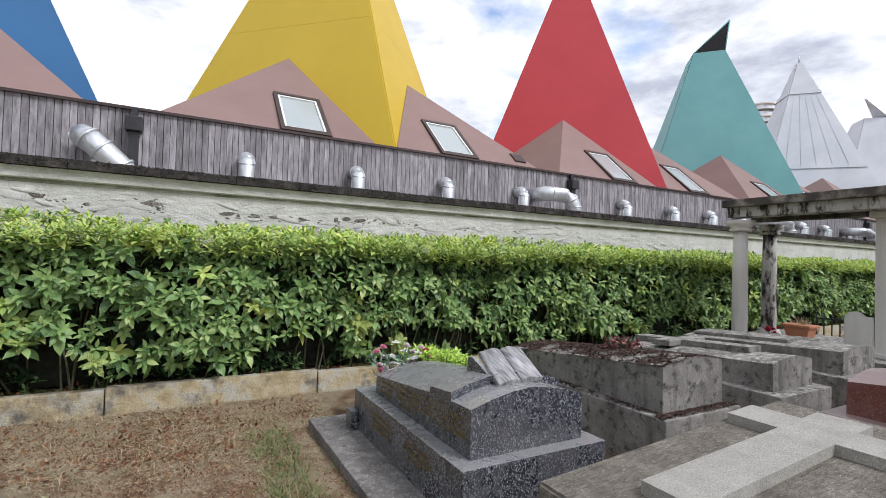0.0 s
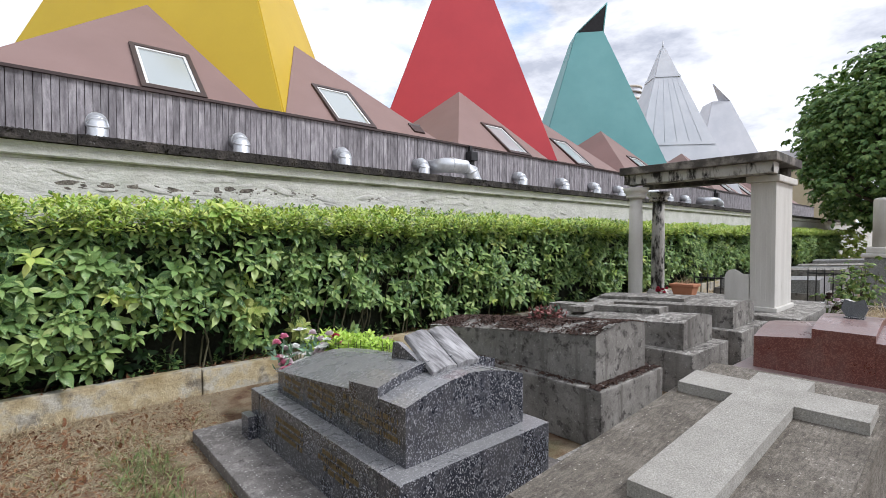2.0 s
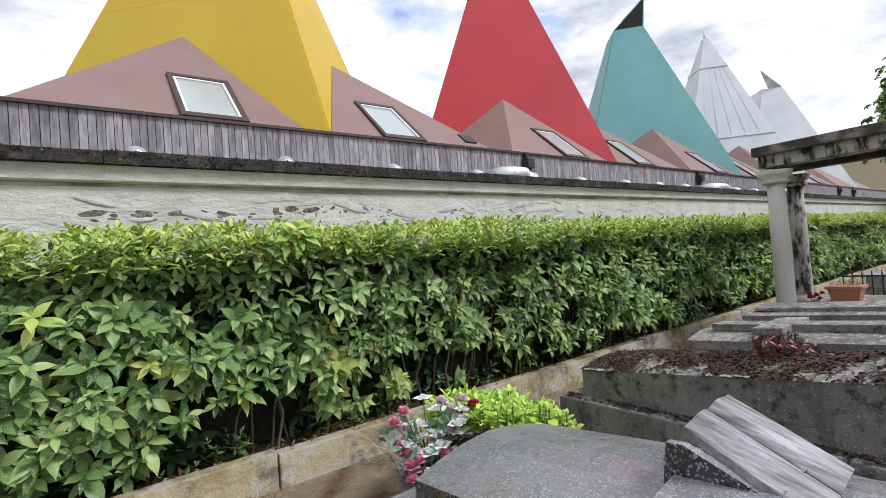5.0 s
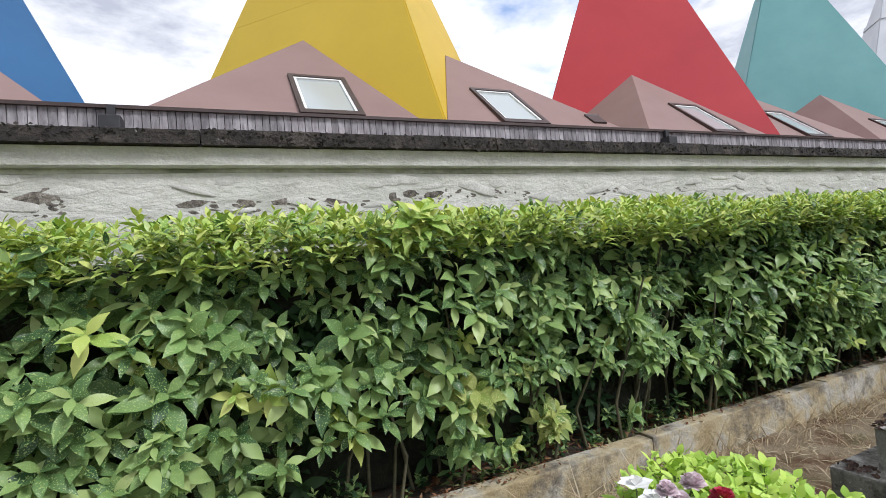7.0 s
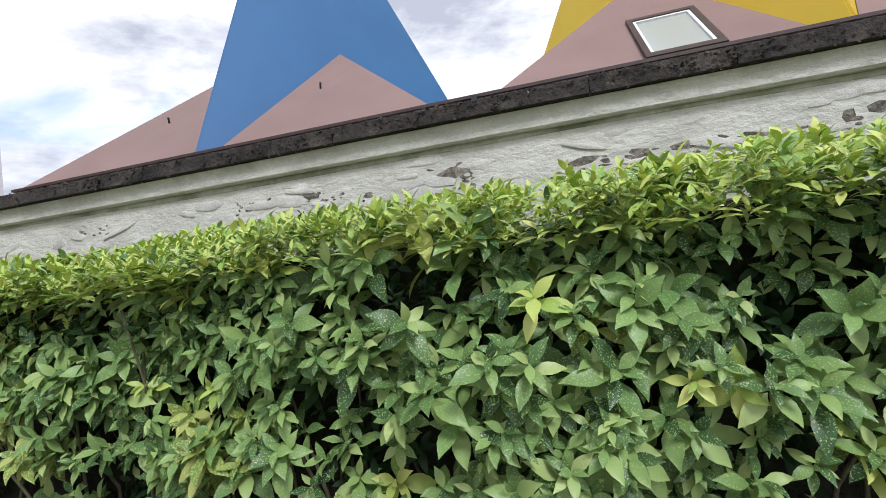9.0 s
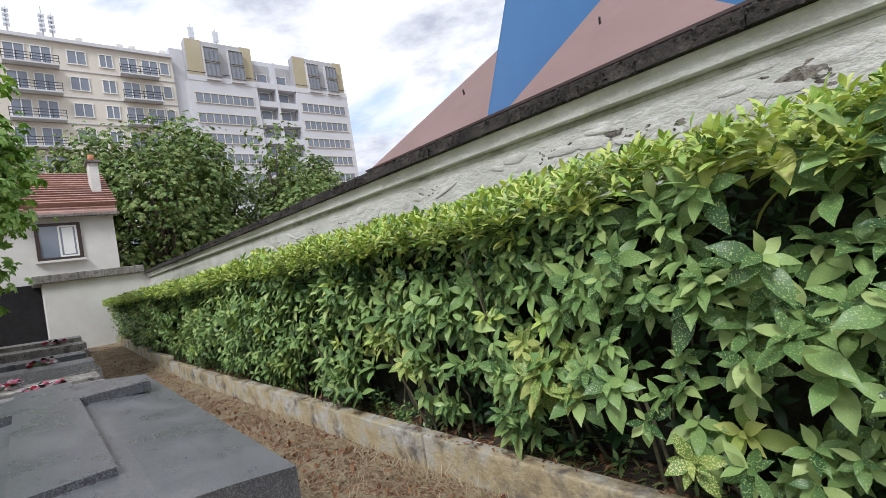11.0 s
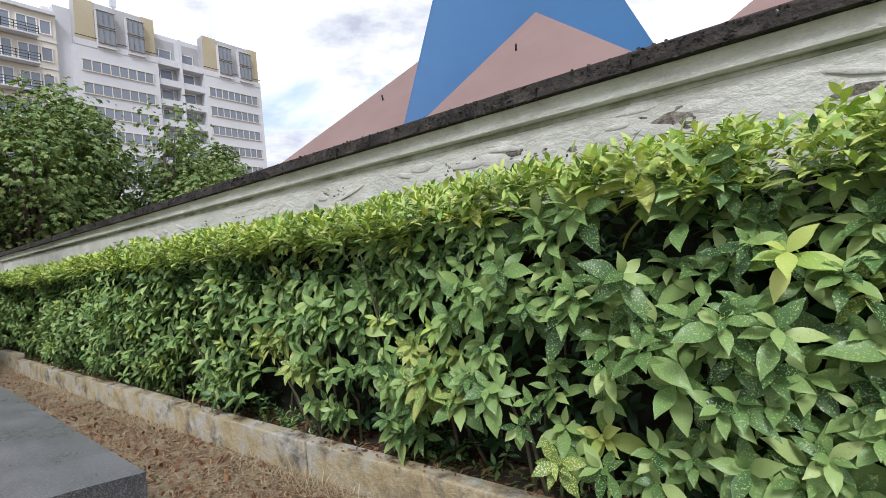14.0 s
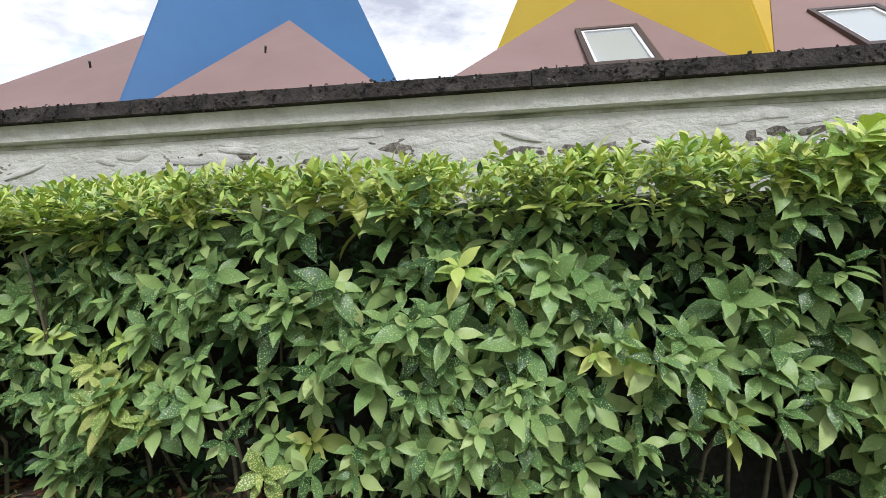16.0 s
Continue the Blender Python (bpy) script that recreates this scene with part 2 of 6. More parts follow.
STEEL = rough_mat("galvanised_steel", [(0.3, (0.58, 0.60, 0.62)), (0.7, (0.76, 0.78, 0.80))], 6, 0.42, 50, 0.15, 0.15, 0.004, metal=0.85)
MATT_BLACK = rough_mat("matt_black", [(0.3, (0.008, 0.008, 0.009)), (0.7, (0.018, 0.018, 0.02))], 4, 1.0, 40, 0.2, 0.1, 0.004)
FRAME_DARK = rough_mat("dark_brown_frame", [(0.3, (0.035, 0.02, 0.018)), (0.7, (0.06, 0.035, 0.03))], 4, 0.5, 40, 0.2, 0.1, 0.004)
WHITE = rough_mat("white_paint", [(0.3, (0.72, 0.72, 0.70)), (0.7, (0.82, 0.82, 0.80))], 2, 0.6, 30, 0.1, 0.1, 0.004)
CONCRETE = aggregate("grave_concrete", [(0.3, (0.15, 0.14, 0.125)), (0.5, (0.26, 0.245, 0.22)), (0.7, (0.37, 0.35, 0.32))], 2.6, (0.035, 0.03, 0.027), (0.46, 0.45, 0.42), 0.20, 0.05, 70, (0.09, 0.08, 0.07), lichen=0.85)
CONCRETE_PALE = aggregate("pale_concrete", [(0.3, (0.13, 0.115, 0.095)), (0.5, (0.20, 0.18, 0.15)), (0.7, (0.29, 0.265, 0.23))], 5.0, (0.09, 0.075, 0.06), (0.42, 0.40, 0.36), 0.16, 0.05, 95, None, 0.93, 26.0, brushed=0.75)
FOOTING = aggregate("footing_stone", [(0.3, (0.11, 0.098, 0.09)), (0.5, (0.19, 0.175, 0.165)), (0.7, (0.28, 0.265, 0.25))], 2.2, (0.07, 0.06, 0.057), (0.52, 0.52, 0.49), 0.10, 0.10, 75, lichen=0.3)
CROSS_PALE = aggregate("smooth_pale_concrete", [(0.3, (0.35, 0.335, 0.295)), (0.7, (0.47, 0.45, 0.405))], 5.0, (0.28, 0.25, 0.21), (0.55, 0.53, 0.48), -0.05, 0.05, 110)
PIER = rough_mat("pier_stone", [(0.3, (0.53, 0.51, 0.465)), (0.7, (0.66, 0.64, 0.595))], 1.6, 0.9, 50, 0.2, 0.3, 0.008,
                 stain=(0.28, 0.25, 0.21), stain_scale=2.0, stain_at=(0.66, 0.8), stretch_v=(3, 3, 0.5))
PIER_STAINED = rough_mat("streaked_stone", [(0.3, (0.36, 0.345, 0.31)), (0.7, (0.52, 0.505, 0.47))], 1.6, 0.9, 50, 0.25, 0.4, 0.01,
                         stain=(0.022, 0.02, 0.018), stain_scale=2.2, stain_at=(0.47, 0.56), stretch_v=(2.2, 2.2, 0.7))
PIER_BLACK = rough_mat("blackened_stone", [(0.3, (0.03, 0.027, 0.025)), (0.5, (0.09, 0.08, 0.07)), (0.7, (0.36, 0.33, 0.29))], 3.0, 0.92, 50, 0.4, 0.5, 0.01)
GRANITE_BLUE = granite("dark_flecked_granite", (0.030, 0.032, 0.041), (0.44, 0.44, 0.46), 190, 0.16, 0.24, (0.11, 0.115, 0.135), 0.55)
GRANITE_GREY = granite("grey_granite", (0.045, 0.047, 0.053), (0.18, 0.187, 0.2), 430, 0.2, 0.36, (0.09, 0.094, 0.102), 0.12)
GRANITE_RED = granite("red_granite", (0.13, 0.038, 0.03), (0.26, 0.11, 0.085), 160, 0.2, 0.4, (0.18, 0.07, 0.055), 0.45)
GRANITE_MID = granite("mid_grey_granite", (0.14, 0.14, 0.14), (0.40, 0.40, 0.39), 140, 0.4, 0.45, (0.22, 0.22, 0.215))
GOLD = rough_mat("gilt_letters", [(0.3, (0.20, 0.15, 0.075)), (0.7, (0.34, 0.26, 0.14))], 30, 0.55, 40, 0.2, 0.1, 0.002, metal=0.6)
TERRACOTTA = rough_mat("terracotta", [(0.3, (0.40, 0.16, 0.08)), (0.7, (0.50, 0.22, 0.12))], 6, 0.85, 60, 0.2)
MARBLE = rough_mat("weathered_marble", [(0.35, (0.13, 0.125, 0.13)), (0.5, (0.30, 0.295, 0.30)), (0.65, (0.48, 0.475, 0.48))], 7, 0.7, 50, 0.25, 0.4, 0.006, stretch_v=(6, 0.7, 1.5))
MOSS = rough_mat("dry_moss", [(0.3, (0.045, 0.022, 0.018)), (0.7, (0.13, 0.08, 0.06))], 20, 0.98, 80, 0.5, 0.9, 0.02)
BARK = rough_mat("bark", [(0.3, (0.06, 0.045, 0.035)), (0.7, (0.16, 0.13, 0.10))], 12, 0.95, 50, 0.4, 0.8, 0.02, stretch_v=(1, 1, 0.3))
TWIG = rough_mat("green_twig", [(0.3, (0.06, 0.06, 0.03)), (0.7, (0.15, 0.14, 0.08))], 12, 0.8, 50, 0.3)
STRAW = leaf_mat("dry_straw", [(0.0, (0.34, 0.26, 0.16)), (0.5, (0.50, 0.42, 0.28)), (1.0, (0.62, 0.54, 0.38))], None, 0, (1, 0.9, 0.7), 0.8)
GRASS = leaf_mat("green_grass", [(0.0, (0.10, 0.15, 0.05)), (0.6, (0.17, 0.23, 0.08)), (1.0, (0.32, 0.32, 0.15))], None, 0, (1, 1, 0.6), 0.6)
LITTER = leaf_mat("dead_leaves", [(0.0, (0.10, 0.04, 0.02)), (0.5, (0.22, 0.10, 0.05)), (1.0, (0.36, 0.22, 0.12))], None, 0, (1, 0.8, 0.6), 0.8)
LEAF = leaf_mat("aucuba_leaf", [(0.0, (0.043, 0.10, 0.038)), (0.35, (0.135, 0.245, 0.082)), (0.8, (0.275, 0.41, 0.135)), (1.0, (0.45, 0.55, 0.22))], (0.35, 0.46, 0.16), 0.572, (1.0, 1.0, 0.45), 0.38)
LEAF_PART = leaf_mat("aucuba_leaf_near", [(0.0, (0.11, 0.22, 0.075)), (0.6, (0.21, 0.35, 0.115)), (1.0, (0.33, 0.44, 0.165))], (0.35, 0.46, 0.16), 0.572, (1.0, 1.0, 0.45), 0.38, by="object")
LEAF_YOUNG = leaf_mat("aucuba_young_leaf", [(0.0, (0.22, 0.38, 0.075)), (0.5, (0.42, 0.55, 0.125)), (1.0, (0.60, 0.64, 0.20))], (0.56, 0.60, 0.22), 0.60, (1.0, 1.0, 0.4), 0.45)
LEAF_MOTTLED = leaf_mat("aucuba_mottled_leaf", [(0.0, (0.12, 0.22, 0.05)), (0.5, (0.24, 0.345, 0.075)), (1.0, (0.41, 0.46, 0.14))], (0.56, 0.57, 0.22), 0.54, (1.0, 1.0, 0.4), 0.42)
# Near-black copy of the hedge leaf, coloured for the shade between leaves.
LEAF_SHADED = leaf_mat("aucuba_shaded_leaf", [(0.0, (0.014, 0.036, 0.014)), (1.0, (0.04, 0.095, 0.03))], None, 0, (1.0, 1.0, 0.5), 0.5)
CHESTNUT = leaf_mat("chestnut_leaf", [(0.0, (0.16, 0.31, 0.07)), (0.6, (0.29, 0.49, 0.12)), (1.0, (0.45, 0.62, 0.18))], None, 0, (1, 1, 0.4), 0.5)
# Darker copy of the chestnut leaf, with the crown's shade in its colour.
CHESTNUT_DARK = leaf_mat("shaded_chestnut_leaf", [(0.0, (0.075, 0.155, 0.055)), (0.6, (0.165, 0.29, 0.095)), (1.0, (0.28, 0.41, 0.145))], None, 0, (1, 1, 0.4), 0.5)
PLANE = leaf_mat("plane_leaf", [(0.0, (0.09, 0.165, 0.05)), (0.6, (0.185, 0.285, 0.09)), (1.0, (0.34, 0.37, 0.14))], None, 0, (1, 1, 0.4), 0.55)
HOUSE_WALL = rough_mat("house_render", [(0.3, (0.60, 0.58, 0.54)), (0.7, (0.72, 0.71, 0.67))], 0.8, 0.9, 20, 0.12, 0.2, 0.01, stain=(0.42, 0.40, 0.35), stain_scale=0.7, stain_at=(0.6, 0.8))
ROOF_TILE = rough_mat("red_roof_tile", [(0.3, (0.42, 0.245, 0.20)), (0.7, (0.54, 0.35, 0.30))], 3, 0.85, 20, 0.2, 0.2, 0.01, vary=0.3)
FLAT_WALL = rough_mat("flats_cream_wall", [(0.3, (0.58, 0.545, 0.47)), (0.7, (0.68, 0.645, 0.57))], 0.15, 0.85, 4, 0.1)
FLAT_WHITE = rough_mat("flats_white_wall", [(0.3, (0.53, 0.54, 0.57)), (0.7, (0.61, 0.62, 0.65))], 0.15, 0.8, 4, 0.1)
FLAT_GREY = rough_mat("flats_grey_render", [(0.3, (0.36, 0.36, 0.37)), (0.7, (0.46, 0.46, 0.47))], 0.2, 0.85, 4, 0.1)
FLAT_OCHRE = rough_mat("flats_ochre_panel", [(0.3, (0.40, 0.35, 0.23)), (0.7, (0.47, 0.42, 0.30))], 0.2, 0.8, 4, 0.1)
# The pane's grey-blue base colour stands in for reflected sky.
GLASS_FAR, _nt, _b, _p = base_mat("window_glass", 0.06)
_b.inputs["Base Color"].default_value, _b.inputs["Specular IOR Level"].default_value = (0.17, 0.20, 0.25, 1), 0.9
ROOFLIGHT, _nt, _b, _p = base_mat("rooflight_glass", 0.12)
_b.inputs["Base Color"].default_value, _b.inputs["Specular IOR Level"].default_value = (0.36, 0.40, 0.40, 1), 1.0

# ---------- builders ----------


def mesh_of(bm, name, mats):
    me = bpy.data.meshes.new(name)
    bm.to_mesh(me)
    bm.free()
    for m in mats if isinstance(mats, (list, tuple)) else [mats]:
        me.materials.append(m)
    return me


def thing(name, label, category, group="", kind="", at=(0, 0, 0)):
    e = new(name)
    e.location = at
    return tagged(e, label, category, group, kind)


def part(name, bm, material, parent, label=""):
    ob = new(name, mesh_of(bm, name, material))
    if parent:
        ob.parent = parent
    return tagged(ob, label)


def solid(name, bm, material, label="", category="", kind="", group=""):
    return tagged(new(name, mesh_of(bm, name, material)), label, category, group, kind)


def box(bm, x0, x1, y0, y1, z0, z1, bev=0.0):
    vs = [bm.verts.new(p) for p in ((x0, y0, z0), (x1, y0, z0), (x1, y1, z0), (x0, y1, z0), (x0, y0, z1), (x1, y0, z1), (x1, y1, z1), (x0, y1, z1))]
    fs = [bm.faces.new([vs[i] for i in q]) for q in ((3, 2, 1, 0), (4, 5, 6, 7), (0, 1, 5, 4), (1, 2, 6, 5), (2, 3, 7, 6), (3, 0, 4, 7))]
    if bev:
        es = {e for f in fs for e in f.edges}
        bmesh.ops.bevel(bm, geom=list(es), offset=bev, segments=2, affect="EDGES", profile=0.6)
    return bm


def boxm(*a, bev=0.0):
    return box(bmesh.new(), *a, bev=bev)


def prism(bm, pts, axis, a, b):
    """A closed outline of (u, v) pushed from a to b along an axis."""
    def at(u, v, w):
        return {"x": (w, u, v), "y": (u, w, v), "z": (u, v, w)}[axis]
    lo = [bm.verts.new(at(u, v, a)) for u, v in pts]
    hi = [bm.verts.new(at(u, v, b)) for u, v in pts]
    n = len(pts)
    fs = [bm.faces.new(lo[::-1]), bm.faces.new(hi)]
    for i in range(n):
        fs.append(bm.faces.new((lo[i], lo[(i + 1) % n], hi[(i + 1) % n], hi[i])))
    bmesh.ops.recalc_face_normals(bm, faces=fs)
    return bm


def tube(bm, pts, radii, sides=12, cap=True):
    """A pipe through points, with a radius at each."""
    rings = []
    pts = [Vector(p) for p in pts]
    for i, p in enumerate(pts):
        d = (pts[min(i + 1, len(pts) - 1)] - pts[max(i - 1, 0)]).normalized()
        ref = Vector((1, 0, 0)) if abs(d.x) < 0.8 else Vector((0, 1, 0))
        u = d.cross(ref).normalized()
        v = d.cross(u)
        rings.append([bm.verts.new(p + (u * math.cos(k * math.tau / sides) + v * math.sin(k * math.tau / sides)) * radii[i]) for k in range(sides)])
    for a, b in zip(rings, rings[1:]):
        for k in range(sides):
            f = bm.faces.new((a[k], a[(k + 1) % sides], b[(k + 1) % sides], b[k]))
            f.smooth = True
    if cap:
        bm.faces.new(rings[0][::-1])
        bm.faces.new(rings[-1])
    return bm


def poly(bm, *pts):
    return bm.faces.new([bm.verts.new(p) for p in pts])


def leaves_mesh(name, base, along, side, up, length, width, mats, mat_ids=None, bend=0.18, simple=False, toothed=False):
    """Many leaves in one mesh. base, along, side, up: arrays of n vectors."""
    if simple:
        st = [(0, 0.14, 0), (0, -0.14, 0), (0.5, 0.5, -0.1), (0.5, -0.5, -0.1), (1.0, 0, -0.8)]
        tri = [(0, 1, 3), (0, 3, 2), (2, 3, 4)]
    else:
        st = [(0, 0, 0), (0.2, 0.33, 0.14), (0.22, 0, 0.04), (0.2, -0.33, 0.14), (0.48, 0.5, 0.02), (0.5, 0, -0.16), (0.48, -0.5, 0.02),
              (0.76, 0.33, -0.36), (0.78, 0, -0.48), (0.76, -0.33, -0.36), (1.0, 0, -1.0)]
        tri = [(0, 2, 1), (0, 3, 2), (1, 2, 5), (1, 5, 4), (2, 3, 6), (2, 6, 5), (4, 5, 8), (4, 8, 7), (5, 6, 9), (5, 9, 8), (7, 8, 10), (8, 9, 10)]
    if toothed:
        st, tri = [(0, 0, 0)], []
        rim = [(0.14, 0.21, 0.12), (0.36, 0.46, 0.12), (0.54, 0.50, 0.0), (0.58, 0.46, -0.04), (0.72, 0.39, -0.20), (0.75, 0.34, -0.25), (0.88, 0.17, -0.52)]
        for a, w, h in rim:
            st += [(a, w, h), (a - 0.02, 0, h - 0.13), (a, -w, h)]
        st.append((1.0, 0, -0.95))
        tri += [(0, 2, 1), (0, 3, 2)]
        for q in range(len(rim) - 1):
            u, v = 1 + 3 * q, 4 + 3 * q
            tri += [(u, u + 1, v + 1), (u, v + 1, v), (u + 1, u + 2, v + 2), (u + 1, v + 2, v + 1)]
        u = 1 + 3 * (len(rim) - 1)
        tri += [(u, u + 1, len(st) - 1), (u + 1, u + 2, len(st) - 1)]
    n, k = len(base), len(st)
    co = np.empty((n, k, 3))
    for i, (a, w, h) in enumerate(st):
        co[:, i] = base + along * (a * length)[:, None] + side * (w * width)[:, None] + up * (h * bend * length)[:, None]
    idx = (np.array(tri)[None] + (np.arange(n) * k)[:, None, None]).reshape(-1, 3)
    me = bpy.data.meshes.new(name)
    me.vertices.add(n * k)
    me.vertices.foreach_set("co", co.reshape(-1))
    me.loops.add(idx.size)
    me.loops.foreach_set("vertex_index", idx.reshape(-1).astype(np.int32))
    me.polygons.add(len(idx))
    me.polygons.foreach_set("loop_start", np.arange(0, idx.size, 3, dtype=np.int32))
    me.polygons.foreach_set("use_smooth", np.ones(len(idx), dtype=bool))
    for m in mats if isinstance(mats, (list, tuple)) else [mats]:
        me.materials.append(m)
    if mat_ids is not None:
        me.polygons.foreach_set("material_index", np.repeat(mat_ids, len(tri)).astype(np.int32))
    me.update(calc_edges=True)
    return me


def unit(v):
    return v / np.maximum(np.linalg.norm(v, axis=-1, keepdims=True), 1e-9)


# ---------- ground, kerb, wall ----------
GZ = -0.06


def rise(x):
    """The ground climbs a little towards the house."""
    return 0.05 * np.clip(-np.asarray(x) - 10.5, 0, 11.5)


bm = bmesh.new()
for xa, xb in ((-400, -22), (-22, -10.5), (-10.5, 400)):
    za, zb = GZ + float(rise(xa)), GZ + float(rise(xb))
    poly(bm, (xa, -400, za), (xb, -400, zb), (xb, 400, zb), (xa, 400, za))
bmesh.ops.remove_doubles(bm, verts=bm.verts, dist=0.001)
solid("ground", bm, EARTH, "dry cemetery ground of brown earth and straw", "ground", "structure")
solid("hedge_bed", boxm(-10.5, 40, 6.93, 8.1, GZ, 0.16), SOIL, "dark soil bed with litter under the hedge", "flower bed", "structure")

bm = bmesh.new()
box(bm, -19.6, -10.5, 6.93, 8.1, GZ, 0.16)
for v in bm.verts:
    v.co.z += float(rise(v.co.x))
solid("hedge_bed", bm, SOIL, "dark soil bed under the far end of the hedge", "flower bed", "structure")

kerb = thing("kerb", "stained yellowish concrete kerb along the hedge bed", "kerb", kind="structure")
JOINTS = [-19.5, -18.4, -16.2, -13.9, -11.5, -9.2, -6.9, -4.5, -2.225, 0.06, 2.337, 4.33, 6.6, 8.9, 11.2, 13.5, 15.8, 18.1, 20.4, 22.7, 25, 27.3, 29.6, 31.9, 34.2, 36.5]
for i, (a, b) in enumerate(zip(JOINTS, JOINTS[1:])):
    lift = 0.012 * math.sin(i * 2.3)
    part("kerb_stone", boxm(a + 0.006, b - 0.006, 6.80 + 0.008 * math.sin(i * 1.7), 6.93, GZ - 0.1, 0.22 + lift + float(rise((a + b) / 2)), bev=0.012), KERB, kerb)

wall = thing("wall_north", "old lime-rendered rubble boundary wall with patches of bare stone", "wall", kind="structure")
part("wall_body", boxm(-22, 75, 8.1, 8.5, GZ, 2.6), RENDER, wall)
bm = prism(bmesh.new(), [(8.05, 2.56), (8.5, 2.56), (8.5, 2.705), (8.01, 2.705), (8.025, 2.66), (8.03, 2.575)], "x", -22, 75)
part("cornice", bm, RENDER, wall)
ALGAE = rough_mat("green_algae_render", [(0.35, (0.20, 0.215, 0.15)), (0.5, (0.36, 0.365, 0.29)), (0.65, (0.52, 0.515, 0.46))], 3.0, 0.92, 30, 0.3, 0.5, 0.01)
for a in range(-22, 40, 2):
    w0, w1 = 0.035 + 0.015 * math.sin(a * 1.9), 0.035 + 0.015 * math.sin((a + 2) * 1.9)
    bm = bmesh.new()
    poly(bm, (a, 8.094, 2.56 - w0), (a + 2, 8.094, 2.56 - w1), (a + 2, 8.094, 2.56), (a, 8.094, 2.56))
    poly(bm, (a, 8.094, 2.56 - w0), (a, 8.1, 2.556 - w0), (a + 2, 8.1, 2.556 - w1), (a + 2, 8.094, 2.56 - w1))
    part("algae_line", bm, ALGAE, wall, "greenish algae stain under the cornice")
x = -22.0
while x < 75:
    w = random.uniform(0.7, 1.3) if x < 40 else 5
    j = random.uniform(-0.01, 0.01)
    bm = prism(bmesh.new(), [(7.95 + j, 2.712), (8.62, 2.712), (8.62, 2.78), (8.3, 2.865 + j), (7.965 + j, 2.828 + j)], "x", x + 0.003, x + w - 0.003)
    part("coping_stone", bm, COPING, wall)
    x += w

# ---------- the roofed building behind ----------
FACE, EAVE, SLOPE, BAY = 14.9, 5.29, 0.9, 13.85
TIPS = [(-7.6, BLUE, "blue"), (6.27, YELLOW, "yellow"), (19.75, RED, "red"), (32.5, TEAL, "teal"), (45.3, ZINC, "white"), (59.0, ZINC, "white")]


def along_roof(x, off=-0.3):
    """The roofs' bays lie a little wider apart than the spires' tips."""
    return x + (x - 0.7) * 0.045 + off


building = thing("workshop_building", "long workshop with grey weathered board cladding above the wall", "building")
part("wall", boxm(-14.2, 75, FACE + 0.04, FACE + 0.3, GZ, EAVE - 0.02), FRAME_DARK, building)
part("flat_roof", boxm(-14.2, 75, 8.62, FACE + 0.04, 2.45, 2.6), CONCRETE, building)
part("gutter_edge", boxm(-14.3, 75, FACE - 0.1, FACE + 0.3, EAVE - 0.02, EAVE + 0.05), FRAME_DARK, building)


def on_roof(y):
    return EAVE + SLOPE * (y - 15.0)


def bay_of(X):
    """The middle of the brown slopes and of the foot of the spire in the bay whose tip stands at X."""
    k = round((X - 6.3) / 13.3)
    return (6.475 + BAY * k, 6.46 + BAY * k) if k >= 0 else (-7.9, -7.6)


def roof_plates(X, bld):
    P, F = bay_of(X)
    for s in (-1, 1):
        a, b, c = (F + s * 0.34, 14.95, EAVE + 0.03), (P + s * 2.475, 19.1, 9.17), (P + s * 6.45, 14.95, EAVE + 0.03)
        d = (P + s * 2.6, 24.0, EAVE)
        e = (P + s * 6.45, 24.0, EAVE)
        bm = bmesh.new()
        poly(bm, a, b, c)
        poly(bm, c, b, e)
        poly(bm, b, a, d)
        poly(bm, b, d, e)
        bmesh.ops.recalc_face_normals(bm, faces=bm.faces)
        part("roof_plate", bm, BROWN, bld, "matt brown triangular roof slope")


def hull(lo, hi, inset):
    bm = bmesh.new()
    c = sum((Vector(p) for p in lo), Vector()) / len(lo)
    vb = [bm.verts.new(Vector(p).lerp(c, inset / 6)) for p in lo]
    vt = [bm.verts.new(p) for p in hi]
    n = len(vb)
    for i in range(n):
        bm.faces.new((vb[i], vb[(i + 1) % n], vt[(i + 1) % n], vt[i]))
    bm.faces.new(vt)
    bm.faces.new(vb[::-1])
    bmesh.ops.recalc_face_normals(bm, faces=bm.faces)
    return bm


